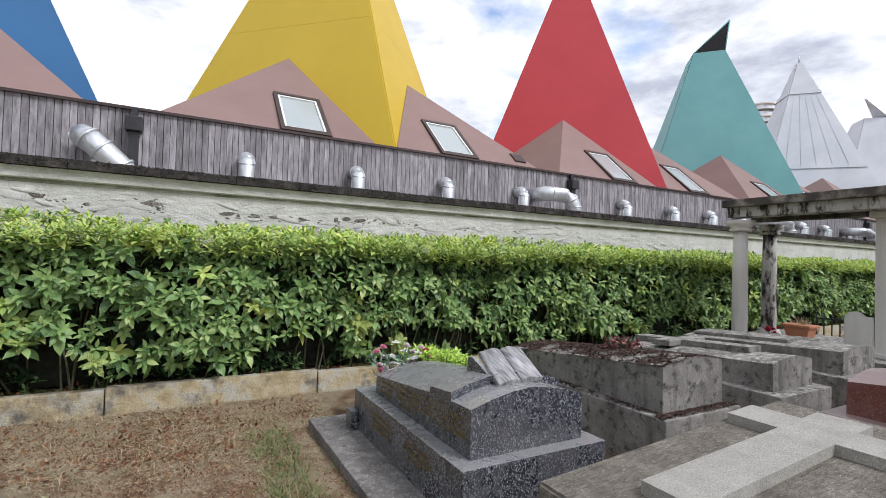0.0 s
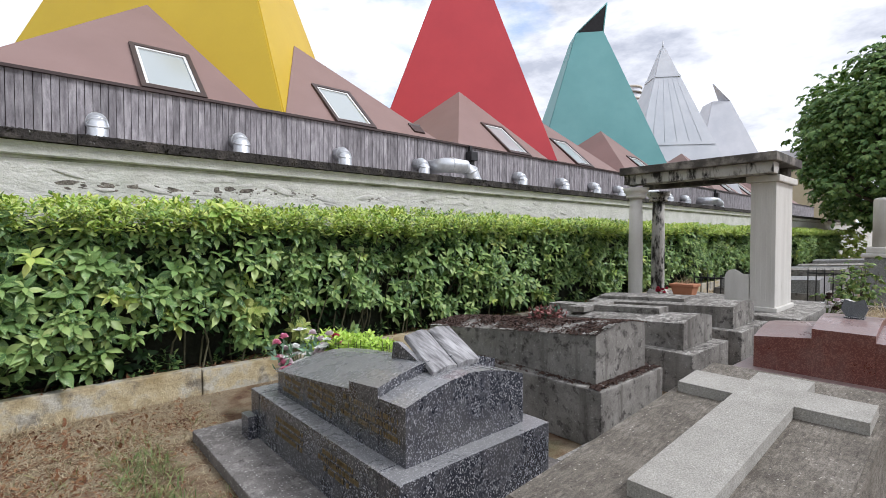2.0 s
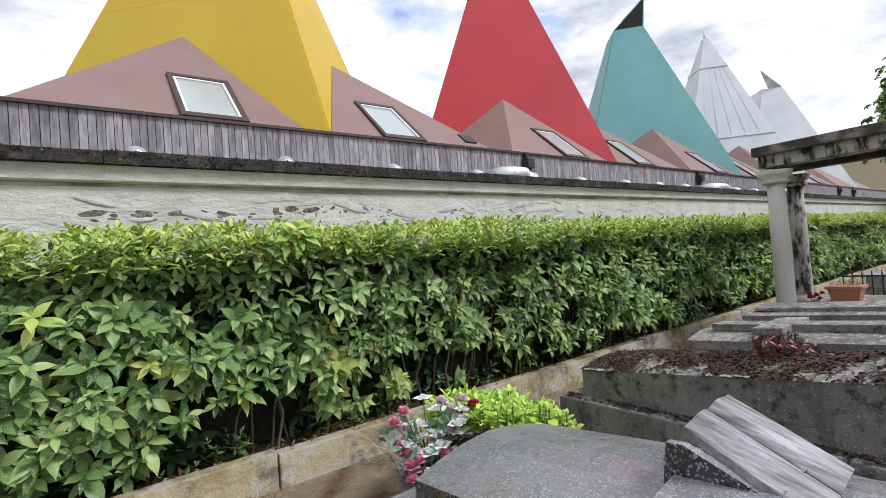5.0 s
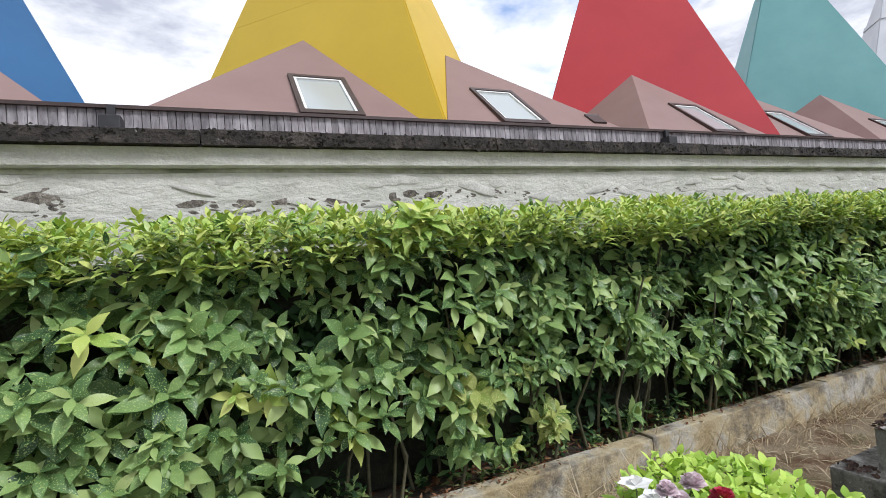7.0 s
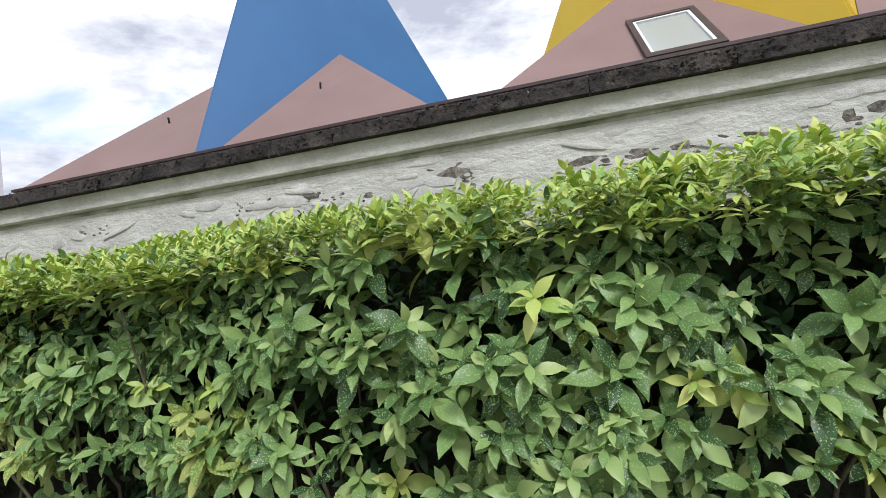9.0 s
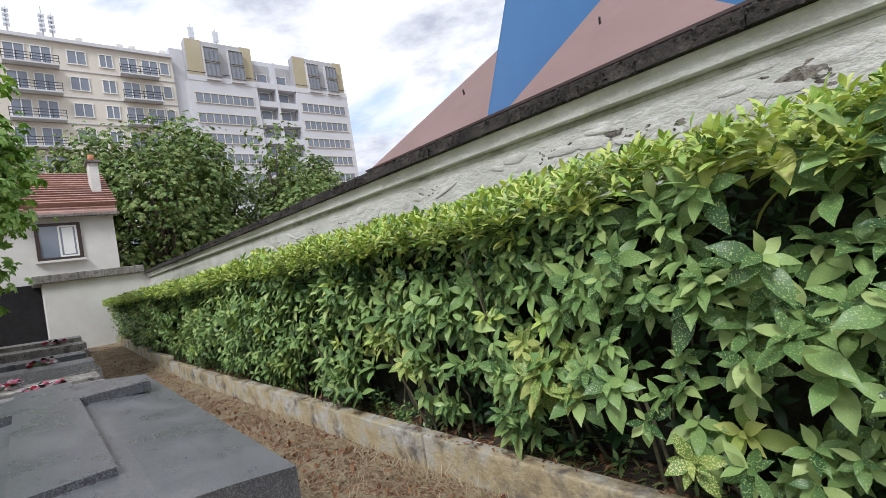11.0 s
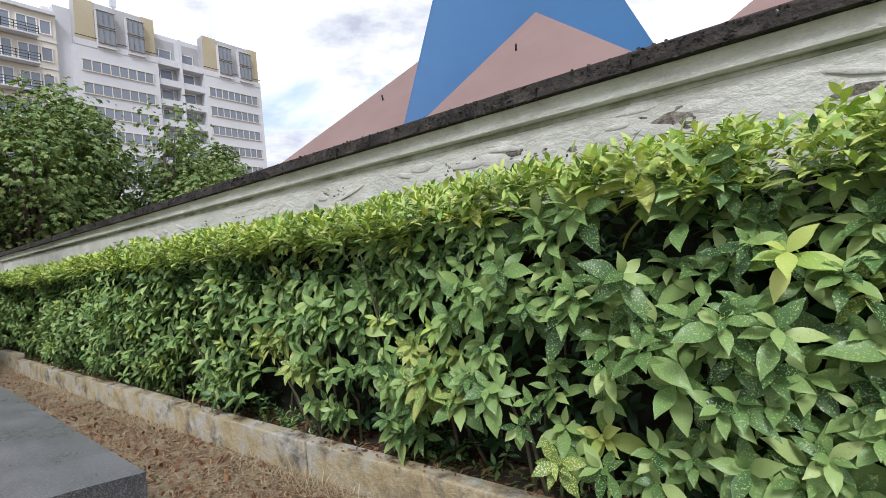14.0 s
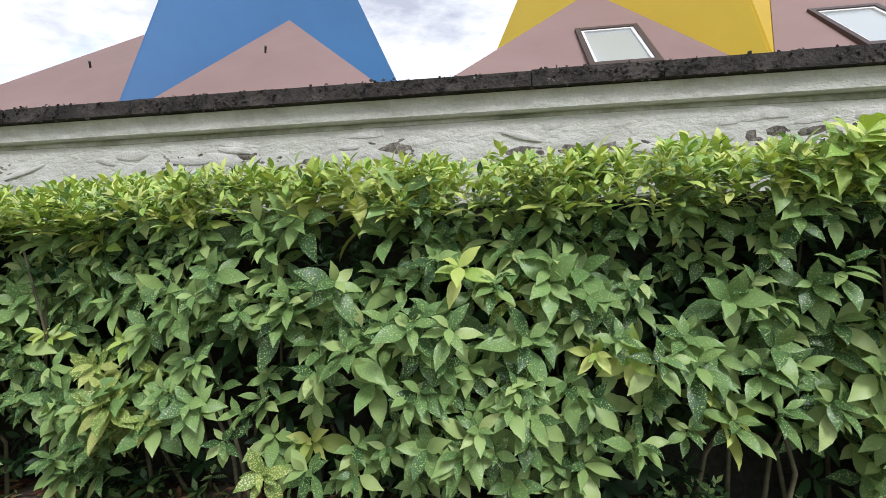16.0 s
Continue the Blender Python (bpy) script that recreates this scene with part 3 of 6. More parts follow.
def spire(X, m, colour, pointed=False):
    """A steep four-sided spire with its arris to the front, cut off near the top under a raised flap."""
    foot = bay_of(X)[1]
    X = 0.8 + (X - 0.8) * 1.078
    top, yc, w, zt = (X - 0.05, 22.3, 20.8), 22.3, 6.85, 17.55
    if pointed:
        zt = 20.25
    base = [(foot + (0.3 if X > 0 else -0.36), 15.0, EAVE), (X + w, yc, EAVE), (X, 2 * yc - 15.0, EAVE), (X - w - (0.3 if colour == "yellow" else 0), yc, EAVE)]
    k = (zt - EAVE) / (top[2] - EAVE)
    cut = [tuple(b[i] + (top[i] - b[i]) * k for i in range(3)) for b in base]
    sp = thing("spire", colour + " steep pyramid roof spire rising from brown roof slopes", "roof spire", "coloured roof spires")
    part("core", hull(base, cut, 0.03), FRAME_DARK, sp, "dark backing seen in the panel joints")
    zs = [EAVE, 10.86, zt] if colour == "yellow" else [EAVE, zt] if not pointed else [EAVE, 10.1, 10.4, 17.1, 17.4, zt]
    for i in range(4):
        a, b = Vector(base[i]), Vector(base[(i + 1) % 4])
        for z0, z1 in zip(zs, zs[1:]):
            def at(c, z):
                u = (z - EAVE) / (top[2] - EAVE)
                return Vector(c).lerp(Vector(top), u)
            gap = 0.008 if z1 - z0 > 0.5 else 0.0
            q = [at(a, z0 + gap), at(b, z0 + gap), at(b, z1), at(a, z1)]
            bm = bmesh.new()
            f = poly(bm, *q)
            bmesh.ops.recalc_face_normals(bm, faces=[f])
            out = ((q[0] + q[1] + q[2] + q[3]) / 4 - Vector((X, yc, (z0 + z1) / 2)))
            f.normal_update()
            if f.normal.dot(out) < 0:
                f.normal_flip()
            th = 0.05 if gap else 0.12
            n = f.normal * th
            vs = [v.co + n for v in f.verts]
            back = [bm.verts.new(c) for c in vs]
            fv = list(f.verts)
            for k in range(4):
                bm.faces.new((fv[k], fv[(k + 1) % 4], back[(k + 1) % 4], back[k]))
            bm.faces.new(back)
            bm.faces.remove(f)
            part("panel" if gap else "band", bm, m, sp)
    part("cap", hull([Vector(c) - Vector((0, 0, 0.05)) for c in cut], [Vector(c) + Vector((0, 0, 0.06)) for c in cut], 0), m, sp)
    return sp, base, cut


spires = []
for X, m, colour in TIPS:
    roof_plates(X, building)
    spires.append(spire(X, m, colour, pointed=X == 45.3))

# ---------- skylights, ducts, pipes of the building ----------
ALONG = Vector((0, 1, SLOPE)).normalized()
UPN = Vector((0, -SLOPE, 1)).normalized()


def slope_box(bm, X, x0, x1, s0, s1, h0, h1):
    """A box on the roof slope: s along the slope from the eave, h above it."""
    o = Vector((0, 15.0, EAVE))
    vs = []
    for h in (h0, h1):
        for xx, s in ((x0, s0), (x1, s0), (x1, s1), (x0, s1)):
            p = o + ALONG * s + UPN * h
            vs.append(bm.verts.new((X + xx, p.y, p.z)))
    for q in ((3, 2, 1, 0), (4, 5, 6, 7), (0, 1, 5, 4), (1, 2, 6, 5), (2, 3, 7, 6), (3, 0, 4, 7)):
        bm.faces.new([vs[i] for i in q])
    return bm


def skylight(X, tint=""):
    sk = thing("skylight", "roof window with dark frame on the brown roof slope", "skylight", "roof windows of the workshop")
    W, s0, s1 = 0.75, -0.02, 2.45
    for n, a in (("frame_bottom", (-W, W, s0, s0 + 0.2)), ("frame_top", (-W, W, s1 - 0.14, s1)), ("frame_side", (-W, -W + 0.12, s0 + 0.2, s1 - 0.14)), ("frame_side", (W - 0.12, W, s0 + 0.2, s1 - 0.14))):
        part(n, slope_box(bmesh.new(), X, *a, -0.05, 0.16), FRAME_DARK, sk)
    bm = bmesh.new()
    for a in ((-W + 0.12, W - 0.12, s0 + 0.2, s0 + 0.27), (-W + 0.12, W - 0.12, s1 - 0.21, s1 - 0.14), (-W + 0.12, -W + 0.19, s0 + 0.27, s1 - 0.21), (W - 0.19, W - 0.12, s0 + 0.27, s1 - 0.21)):
        slope_box(bm, X, *a, -0.02, 0.13)
    part("sash", bm, WHITE, sk, "white sash")
    part("pane", slope_box(bmesh.new(), X, -W + 0.19, W - 0.19, s0 + 0.27, s1 - 0.21, 0.05, 0.09), ROOFLIGHT, sk, "reflecting glass pane")
    return sk


for k in range(4):
    skylight(3.88 + BAY * k)
    skylight(9.25 + BAY * k)


def roof_vent(X, y):
    v = thing("roof_vent", "small dark vent pipe on the brown roof slope", "vent", "small roof vents")
    z = on_roof(y)
    part("pipe", tube(bmesh.new(), [(X, y, z - 0.05), (X, y, z + 0.2), (X + 0.05, y - 0.08, z + 0.28)], [0.03, 0.03, 0.035], 8), BLACK, v)


roof_vent(-5.2, 17.0)
roof_vent(-10.6, 17.0)


def elbow_duct(X, r, top=4.44, reach=0.42):
    d = thing("duct", "shiny galvanised metal elbow duct against the board cladding", "duct", "metal ducts of the workshop")
    y = FACE - 0.48
    X = 0.8 + (X - 0.8) * 1.068
    pts = [(X, y, 2.6), (X, y, top - reach * 0.62)]
    for k in range(1, 6):
        a = k / 5 * math.pi / 2
        pts.append((X, y + (1 - math.cos(a)) * reach * 0.62, top - reach * 0.62 + math.sin(a) * reach * 0.62 - r * 0.6))
    pts.append((X, FACE + 0.02, top - r * 0.6))
    part("pipe", tube(bmesh.new(), pts, [r] * len(pts), 14), STEEL, d)
    for k in (1, 3, 5):
        a, b = Vector(pts[k]), Vector(pts[k + 1])
        q = (b - a).normalized() * 0.025
        part("seam", tube(bmesh.new(), [a - q, a + q], [r * 1.06] * 2, 14), STEEL, d)


for X in (2.1, 5.05, 8.0, 11.0, 16.2, 19.2, 21.9, 24.3, 30.2, 32.8, 35.6):
    elbow_duct(X, 0.205)


def side_duct(X0, X1, r, z):
    """A wide duct that leaves the wall, runs along it and turns down."""
    d = thing("wide_duct", "wide shiny galvanised duct bending down along the cladding", "duct", "metal ducts of the workshop")
    y = FACE - 1.05
    pts = [(X0, FACE, z), (X0, y + 0.15, z), (X0 + (X1 - X0) * 0.12, y, z), (X0 + (X1 - X0) * 0.6, y - 0.03, z - 0.02), (X0 + (X1 - X0) * 0.86, y - 0.05, z - 0.14), (X1, y - 0.05, z - 0.42), (X1, y - 0.05, 2.6)]
    part("pipe", tube(bmesh.new(), pts, [r] * len(pts), 16), STEEL, d)
    for k in (2, 3, 4, 5):
        a, b = Vector(pts[k]), Vector(pts[k + 1])
        q = (b - a).normalized() * 0.03
        part("seam", tube(bmesh.new(), [a - q, a + q], [r * 1.05] * 2, 16), STEEL, d)


side_duct(12.3, 13.6, 0.27, 4.25)
side_duct(27.6, 29.3, 0.27, 4.22)
side_duct(37.9, 39.3, 0.27, 4.22)


def downpipe(X):
    p = thing("downpipe", "black square downpipe with hopper on the cladding", "downpipe", "black downpipes")
    part("hopper", boxm(X - 0.18, X + 0.18, FACE - 0.36, FACE - 0.03, 4.70, 5.06, bev=0.02), BLACK, p)
    part("pipe", boxm(X - 0.11, X + 0.11, FACE - 0.24, FACE - 0.06, 2.6, 4.70, bev=0.01), BLACK, p)
    part("spout", boxm(X - 0.07, X + 0.07, FACE - 0.16, FACE - 0.06, 5.06, EAVE + 0.02), BLACK, p)


for X in (-0.1, 14.08, 27.1, 39.8, 52.5, 57):
    downpipe(along_roof(X))

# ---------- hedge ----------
# Near-black colour that puts the hedge's inner shade on the core boxes.
HEDGE_SHADE = rough_mat("hedge_inside_shade", [(0.3, (0.012, 0.014, 0.008)), (0.7, (0.03, 0.035, 0.018))], 14, 0.98, 60, 0.5, 0.9, 0.03)
rng = np.random.default_rng(7)


def smooth_noise(x, z, seed):
    r = np.random.default_rng(seed)
    out = np.zeros_like(x)
    for f, a in ((0.9, 1.0), (2.1, 0.6), (4.3, 0.4)):
        p = r.uniform(0, 6.28, 4)
        out += a * np.sin(x * f + p[0] + 1.3 * np.sin(z * f * 1.2 + p[1])) * np.cos(z * f * 1.1 + p[2])
    return out / 2.0


def hedge_surface(n, x0, x1, depth):
    """Random places on the hedge's face and top, with outward directions. depth: how far inside."""
    xs = rng.uniform(x0, x1, n)
    s = rng.uniform(0, 1, n) ** 0.9 * 2.75
    face = s < 1.5
    t = np.clip(s - 1.5, 0, 1.25)
    z = np.where(face, 0.42 + s, 1.92 + 0.16 * t)
    y = np.where(face, 6.66, 6.60 + t)
    bend = np.clip((z - 1.78) / 0.14, 0, 1) * face
    under = face * np.exp(-((z - 1.66) / 0.13) ** 2)
    y = y + under * 0.04
    b = smooth_noise(xs, z + (y - 6.6), 3)
    low = face * np.clip((0.95 - z) / 0.55, 0, 1)
    nrm = np.where(face[:, None], np.array([0, -1.0, 0.25]), np.array([0, -0.15, 1.0]))
    nrm = nrm + bend[:, None] * np.array([0, 0.0, 0.6])
    deep = depth + rng.uniform(0, 1, n) ** 1.3 * np.where(face, 0.30, 0.12)
    pos = np.stack([xs, y + low * 0.12, z + np.where(face, 0, 0.05 * b)], 1) + unit(nrm) * (b * np.where(face, 0.22, 0.09) - deep)[:, None]
    return pos, unit(nrm), face, z


def rosettes(pos, nrm, face, count, l0, l1, droop):
    n = len(pos)
    axis = unit(nrm + np.array([0, -0.1, 0.5]) + rng.normal(0, 0.28, (n, 3)))
    ref = unit(np.cross(axis, rng.normal(0, 1, (n, 3))))
    ref2 = np.cross(axis, ref)
    B, A, S, U, Ln = [], [], [], [], []
    size = rng.uniform(l0, l1, n)
    for k in range(count):
        ang = k * 2.399 + rng.normal(0, 0.15, n)
        out = ref * np.cos(ang)[:, None] + ref2 * np.sin(ang)[:, None]
        t = 0.5 + 1.1 * k / count + rng.normal(0, 0.10, n)
        along = unit(axis * np.cos(t)[:, None] + out * np.sin(t)[:, None] - (droop if np.ndim(droop) else np.array([0, 0, droop])))
        side = unit(np.cross(along, axis + out * 0.01))
        B.append(pos - axis * (0.09 * k / count))
        A.append(along)
        S.append(side)
        U.append(np.cross(side, along))
        Ln.append(size * rng.uniform(0.65, 1.1, n) * (0.7 + 0.45 * k / count))
    return [np.concatenate(v) for v in (B, A, S, U, Ln)]


hedge = thing("hedge", "dense clipped hedge of yellow-spotted glossy evergreen leaves", "hedge")


def foliage(name, n, x0, x1, depth, count, l0, l1, mats, simple=False, young_top=True, toothed=False):
    pos, nrm, face, z = hedge_surface(n, x0, x1, depth)
    # dark hollows where leaves are missing
    hole = smooth_noise(pos[:, 0] * 1.9, pos[:, 2] * 2.6, 11)
    keep = (hole < 0.56) | ~face | (z > 1.78)
    keep &= ~(face & (np.abs(z - 1.66) < 0.12) & (smooth_noise(pos[:, 0] * 2.3, pos[:, 2], 35) + rng.normal(0, 0.3, len(z)) > 0.38))
    keep &= ~((z < 0.75) & (smooth_noise(pos[:, 0] * 1.2, pos[:, 2], 21) > 0.1) & face)
    for hx, hz, rx, rz in () if depth > 0.2 else ((2.2, 0.5, 0.5, 0.27), (-2.5, 0.66, 0.13, 0.22), (3.9, 0.58, 0.3, 0.24), (1.85, 1.45, 0.08, 0.22)):
        keep &= ~(face & (np.hypot((pos[:, 0] - hx) / rx, (z - hz) / rz) < 1 + rng.normal(0, 0.12, len(z))))
    pos, nrm, face, z = pos[keep], nrm[keep], face[keep], z[keep]
    B, A, S, U, Ln = rosettes(pos, nrm, face, count, l0, l1, np.tile(np.where(face, 0.37, 0.02)[:, None], (1, 3)) * np.array([0, 0, 1.0]))
    Ln = Ln * np.tile(np.where(face, 1.0, 0.68), count)
    up = np.tile(((z > 1.84) & (rng.uniform(0, 1, len(z)) < 0.85)) | (rng.uniform(0, 1, len(z)) < 0.035), count)
    mott = np.tile((smooth_noise(pos[:, 0] * 1.6, pos[:, 2] * 2.2, 91) + rng.normal(0, 0.18, len(z)) > 0.62) & (z < 1.84) | (np.hypot((pos[:, 0] + 2.45) / 0.4, (pos[:, 2] - 0.85) / 0.3) + rng.normal(0, 0.2, len(z)) < 1.0), count)
    if young_top and len(mats) > 2:
        up = np.where(mott, 2, up)
    ids = up if young_top and len(mats) > 2 else np.where(up, 1, 0) if young_top else np.zeros(len(B))
    me = leaves_mesh(name, B, A, S, U, Ln, Ln * rng.uniform(0.36, 0.48, len(B)), mats, ids, 0.26, simple, toothed)
    ob = new(name, me)
    ob.parent = hedge
    return tagged(ob, kind="stuff")


foliage("foliage", 2800, -5.5, 8.0, -0.03, 9, 0.11, 0.205, [LEAF, LEAF_YOUNG, LEAF_MOTTLED], toothed=True)
foliage("foliage", 1900, -5.5, 8.0, 0.26, 7, 0.10, 0.16, [LEAF_SHADED, LEAF], young_top=False)
foliage("foliage", 2900, -19.2, -5.5, 0.03, 8, 0.11, 0.18, [LEAF, LEAF_YOUNG, LEAF_MOTTLED])
foliage("foliage", 1600, -19.2, -5.5, 0.24, 6, 0.10, 0.16, [LEAF_SHADED, LEAF], young_top=False)
foliage("foliage", 7000, 8.0, 37.5, 0.0, 8, 0.13, 0.21, [LEAF, LEAF_YOUNG, LEAF_MOTTLED], simple=True)
foliage("foliage", 3600, 8.0, 37.5, 0.22, 6, 0.13, 0.2, [LEAF_SHADED, LEAF], simple=True, young_top=False)


def top_shoots(n, x0, x1, l0, l1, simple):
    """Small young leaves standing up along the clipped upper edge."""
    p = np.stack([rng.uniform(x0, x1, n), 6.52 + 0.5 * rng.uniform(0, 1, n) ** 1.5, np.zeros(n)], 1)
    b = smooth_noise(p[:, 0], p[:, 1], 3)
    p[:, 2] = 1.86 + 0.05 * b + rng.uniform(-0.09, 0.09, n)
    B, A, S, U, Ln = rosettes(p, np.tile(np.array([0, -0.35, 1.0]), (n, 1)), None, 8, l0, l1, -0.05)
    mats = rng.choice(3, len(B), p=(0.15, 0.6, 0.25))
    ob = new("foliage", leaves_mesh("foliage", B, A, S, U, Ln, Ln * rng.uniform(0.32, 0.42, len(B)), [LEAF, LEAF_YOUNG, LEAF_MOTTLED], mats, 0.2, simple))
    ob.parent = hedge
    return tagged(ob, "yellow-green young shoots along the clipped top", kind="stuff")


top_shoots(1500, -5.5, 8.0, 0.07, 0.12, False)
top_shoots(1300, -19.2, -5.5, 0.08, 0.13, True)
top_shoots(2200, 8.0, 37.5, 0.09, 0.15, True)
n = 800
p_ = np.stack([rng.uniform(-13, 20, n), rng.uniform(6.95, 7.2, n), rng.uniform(0.17, 0.42, n)], 1)
p_ = p_[smooth_noise(p_[:, 0] * 2.2, p_[:, 1], 83) > -0.25]
B, A, S, U, Ln = rosettes(p_, np.tile(np.array([0, -0.5, 0.8]), (len(p_), 1)), None, 8, 0.05, 0.11, 0.1)
ob = new("foliage", leaves_mesh("foliage", B, A, S, U, Ln, Ln * 0.42, [LEAF_SHADED, LEAF], rng.integers(0, 2, len(B)), 0.2, True))
ob.parent = hedge
tagged(ob, "low shoots and ivy at the foot of the hedge", kind="stuff")
# Boxes added inside the hedge so that its gaps look dark.
part("core", boxm(-19.0, 37.3, 7.24, 7.95, 0.17, 1.45, bev=0.1), HEDGE_SHADE, hedge, "near-black box inside the hedge, coloured for the shade between its leaves")
part("core", boxm(-19.05, 37.35, 7.0, 7.96, 1.4, 1.82, bev=0.12), HEDGE_SHADE, hedge, "near-black box inside the hedge, coloured for the shade between its leaves")
for i in range(120):
    X = rng.uniform(-6, 9)
    y = rng.uniform(6.95, 7.4)
    bm = tube(bmesh.new(), [(X, y, 0.1), (X + rng.normal(0, 0.08), y - 0.05, 0.5), (X + rng.normal(0, 0.16), y - rng.uniform(0.1, 0.35), rng.uniform(0.9, 1.7))], [0.014, 0.011, 0.006], 5, False)
    part("stem", bm, TWIG, hedge)

# ---------- graves ----------


def gable_body(bm, x0, x1, y0, y1, zb, zf, zk, rise, ridge="y", seg=6):
    """A grave body with a low arched top: front height zf, back height zk, the arch rising in the middle."""
    rows = []
    for (yy, zz) in ((y0, zf), (y1, zk)):
        pts = [(x0, yy, zb)]
        for k in range(seg + 1):
            u = k / seg
            pts.append((x0 + (x1 - x0) * u, yy, zz + rise * (1 - abs(2 * u - 1) ** 1.7)))
        pts.append((x1, yy, zb))
        rows.append([bm.verts.new(p) for p in pts])
    n = len(rows[0])
    fs = [bm.faces.new(rows[0]), bm.faces.new(rows[1][::-1])]
    for k in range(n):
        fs.append(bm.faces.new((rows[0][k], rows[1][k], rows[1][(k + 1) % n], rows[0][(k + 1) % n])))
    bmesh.ops.recalc_face_normals(bm, faces=fs)
    return bm


def flat_cross(cx, cy, length, arm, w, z0, z1, th, at, dirx=(0, 1)):
    """A cross lying along dirx from its foot at (cx, cy); z0 at the foot, z1 at the head; at: share of the length where the arms sit."""
    d = Vector((dirx[0], dirx[1], 0))
    s = Vector((d.y, -d.x, 0))
    h = w / 2
    a0, a1 = length * at - h, length * at + h
    out = [(0, -h), (0, h), (a0, h), (a0, arm / 2), (a1, arm / 2), (a1, h), (length, h), (length, -h), (a1, -h), (a1, -arm / 2), (a0, -arm / 2), (a0, -h)]
    bm = bmesh.new()
    lo, hi = [], []
    for u, v in out:
        p = Vector((cx, cy, 0)) + d * u + s * v
        z = z0 + (z1 - z0) * u / length
        lo.append(bm.verts.new((p.x, p.y, z - 0.01)))
        hi.append(bm.verts.new((p.x, p.y, z + th)))
    n = len(out)
    fs = [bm.faces.new(lo), bm.faces.new(hi)]
    for i in range(n):
        fs.append(bm.faces.new((lo[i], lo[(i + 1) % n], hi[(i + 1) % n], hi[i])))
    bmesh.ops.recalc_face_normals(bm, faces=fs)
    return bm


# grave of dark flecked granite with a raised band
g1 = thing("grave", "polished dark blue granite grave with raised band and gilt letters", "grave", "graves along the hedge")
part("footing", boxm(1.94, 3.8, 2.9, 5.58, GZ, 0.035, bev=0.012), FOOTING, g1, "flat concrete footing")
part("plinth", boxm(2.3, 3.55, 3.12, 3.316, 0.03, 0.41, bev=0.006), GRANITE_BLUE, g1)
part("plinth", boxm(2.302, 3.548, 3.32, 5.016, 0.03, 0.409, bev=0.006), GRANITE_BLUE, g1)
part("plinth", boxm(2.3, 3.55, 5.02, 5.2, 0.03, 0.41, bev=0.006), GRANITE_BLUE, g1)
part("corner_block", boxm(2.225, 2.296, 5.06, 5.22, 0.03, 0.22, bev=0.006), GRANITE_BLUE, g1)
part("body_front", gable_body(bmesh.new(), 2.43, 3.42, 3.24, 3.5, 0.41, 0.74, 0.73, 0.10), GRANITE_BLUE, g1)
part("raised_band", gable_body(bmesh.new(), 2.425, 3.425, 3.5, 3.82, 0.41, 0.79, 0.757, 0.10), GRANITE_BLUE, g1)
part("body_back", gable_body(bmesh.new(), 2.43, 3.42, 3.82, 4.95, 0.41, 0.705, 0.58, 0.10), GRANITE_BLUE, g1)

# mossy concrete grave
g2 = thing("grave", "weathered concrete grave covered with dark dry moss", "grave", "graves along the hedge")
part("plinth", boxm(4.33, 5.44, 3.18, 5.62, GZ, 0.42, bev=0.015), CONCRETE, g2)
part("body", gable_body(bmesh.new(), 4.46, 5.34, 3.31, 5.46, 0.41, 0.84, 0.63, 0.06), CONCRETE, g2)

g3 = thing("grave", "grey concrete grave with a raised cross on top", "grave", "graves along the hedge")
part("plinth", boxm(6.2, 7.3, 3.2, 5.65, GZ, 0.40, bev=0.015), CONCRETE, g3)
part("body", gable_body(bmesh.new(), 6.34, 7.18, 3.35, 5.5, 0.40, 0.70, 0.56, 0.06), CONCRETE, g3)
part("cross", flat_cross(6.76, 3.75, 1.6, 0.78, 0.26, 0.735, 0.64, 0.06, 0.62), CONCRETE, g3, "raised pale concrete cross")

g4 = thing("grave", "wide grey stone grave carrying a terracotta planter", "grave", "graves along the hedge")
part("plinth", boxm(7.95, 9.18, 3.25, 5.75, GZ, 0.40, bev=0.015), CONCRETE, g4)
part("body", gable_body(bmesh.new(), 8.1, 9.02, 3.40, 5.6, 0.40, 0.70, 0.58, 0.05), CONCRETE, g4)
part("cover_slab", gable_body(bmesh.new(), 8.25, 8.88, 4.1, 5.5, 0.63, 0.735, 0.66, 0.02), CONCRETE, g4)

# sloping slab with a cross, across the path
g5 = thing("grave", "low sloping concrete grave slab with a raised pale cross", "grave")
bm = prism(bmesh.new(), [(2.33, 0.35), (4.58, 0.35), (4.58, 0.77), (2.33, 0.63)], "y", 1.5, 2.46)
bmesh.ops.bevel(bm, geom=bm.edges[:], offset=0.015, segments=2, affect="EDGES")
part("body", bm, CONCRETE_PALE, g5, "lichen-spotted concrete slab")
part("plinth", boxm(2.2, 4.75, 1.32, 2.6, GZ, 0.36, bev=0.012), CONCRETE, g5)
part("cross", flat_cross(2.66, 1.97, 1.68, 0.87, 0.28, 0.655, 0.755, 0.06, 0.80, (1, 0)), CROSS_PALE, g5, "raised pale cross")

# red granite grave
g6 = thing("grave", "polished red granite grave with stepped top", "grave")
part("plinth", boxm(5.88, 7.3, 0.1, 2.75, GZ, 0.43, bev=0.012), GRANITE_RED, g6)
part("body_back", gable_body(bmesh.new(), 6.08, 7.1, 2.17, 2.61, 0.43, 0.765, 0.72, 0.08), GRANITE_RED, g6)
part("raised_band", gable_body(bmesh.new(), 6.075, 7.105, 1.75, 2.17, 0.43, 0.85, 0.85, 0.08), GRANITE_RED, g6)
part("body_front", gable_body(bmesh.new(), 6.08, 7.1, 0.3, 1.75, 0.43, 0.70, 0.79, 0.08), GRANITE_RED, g6)

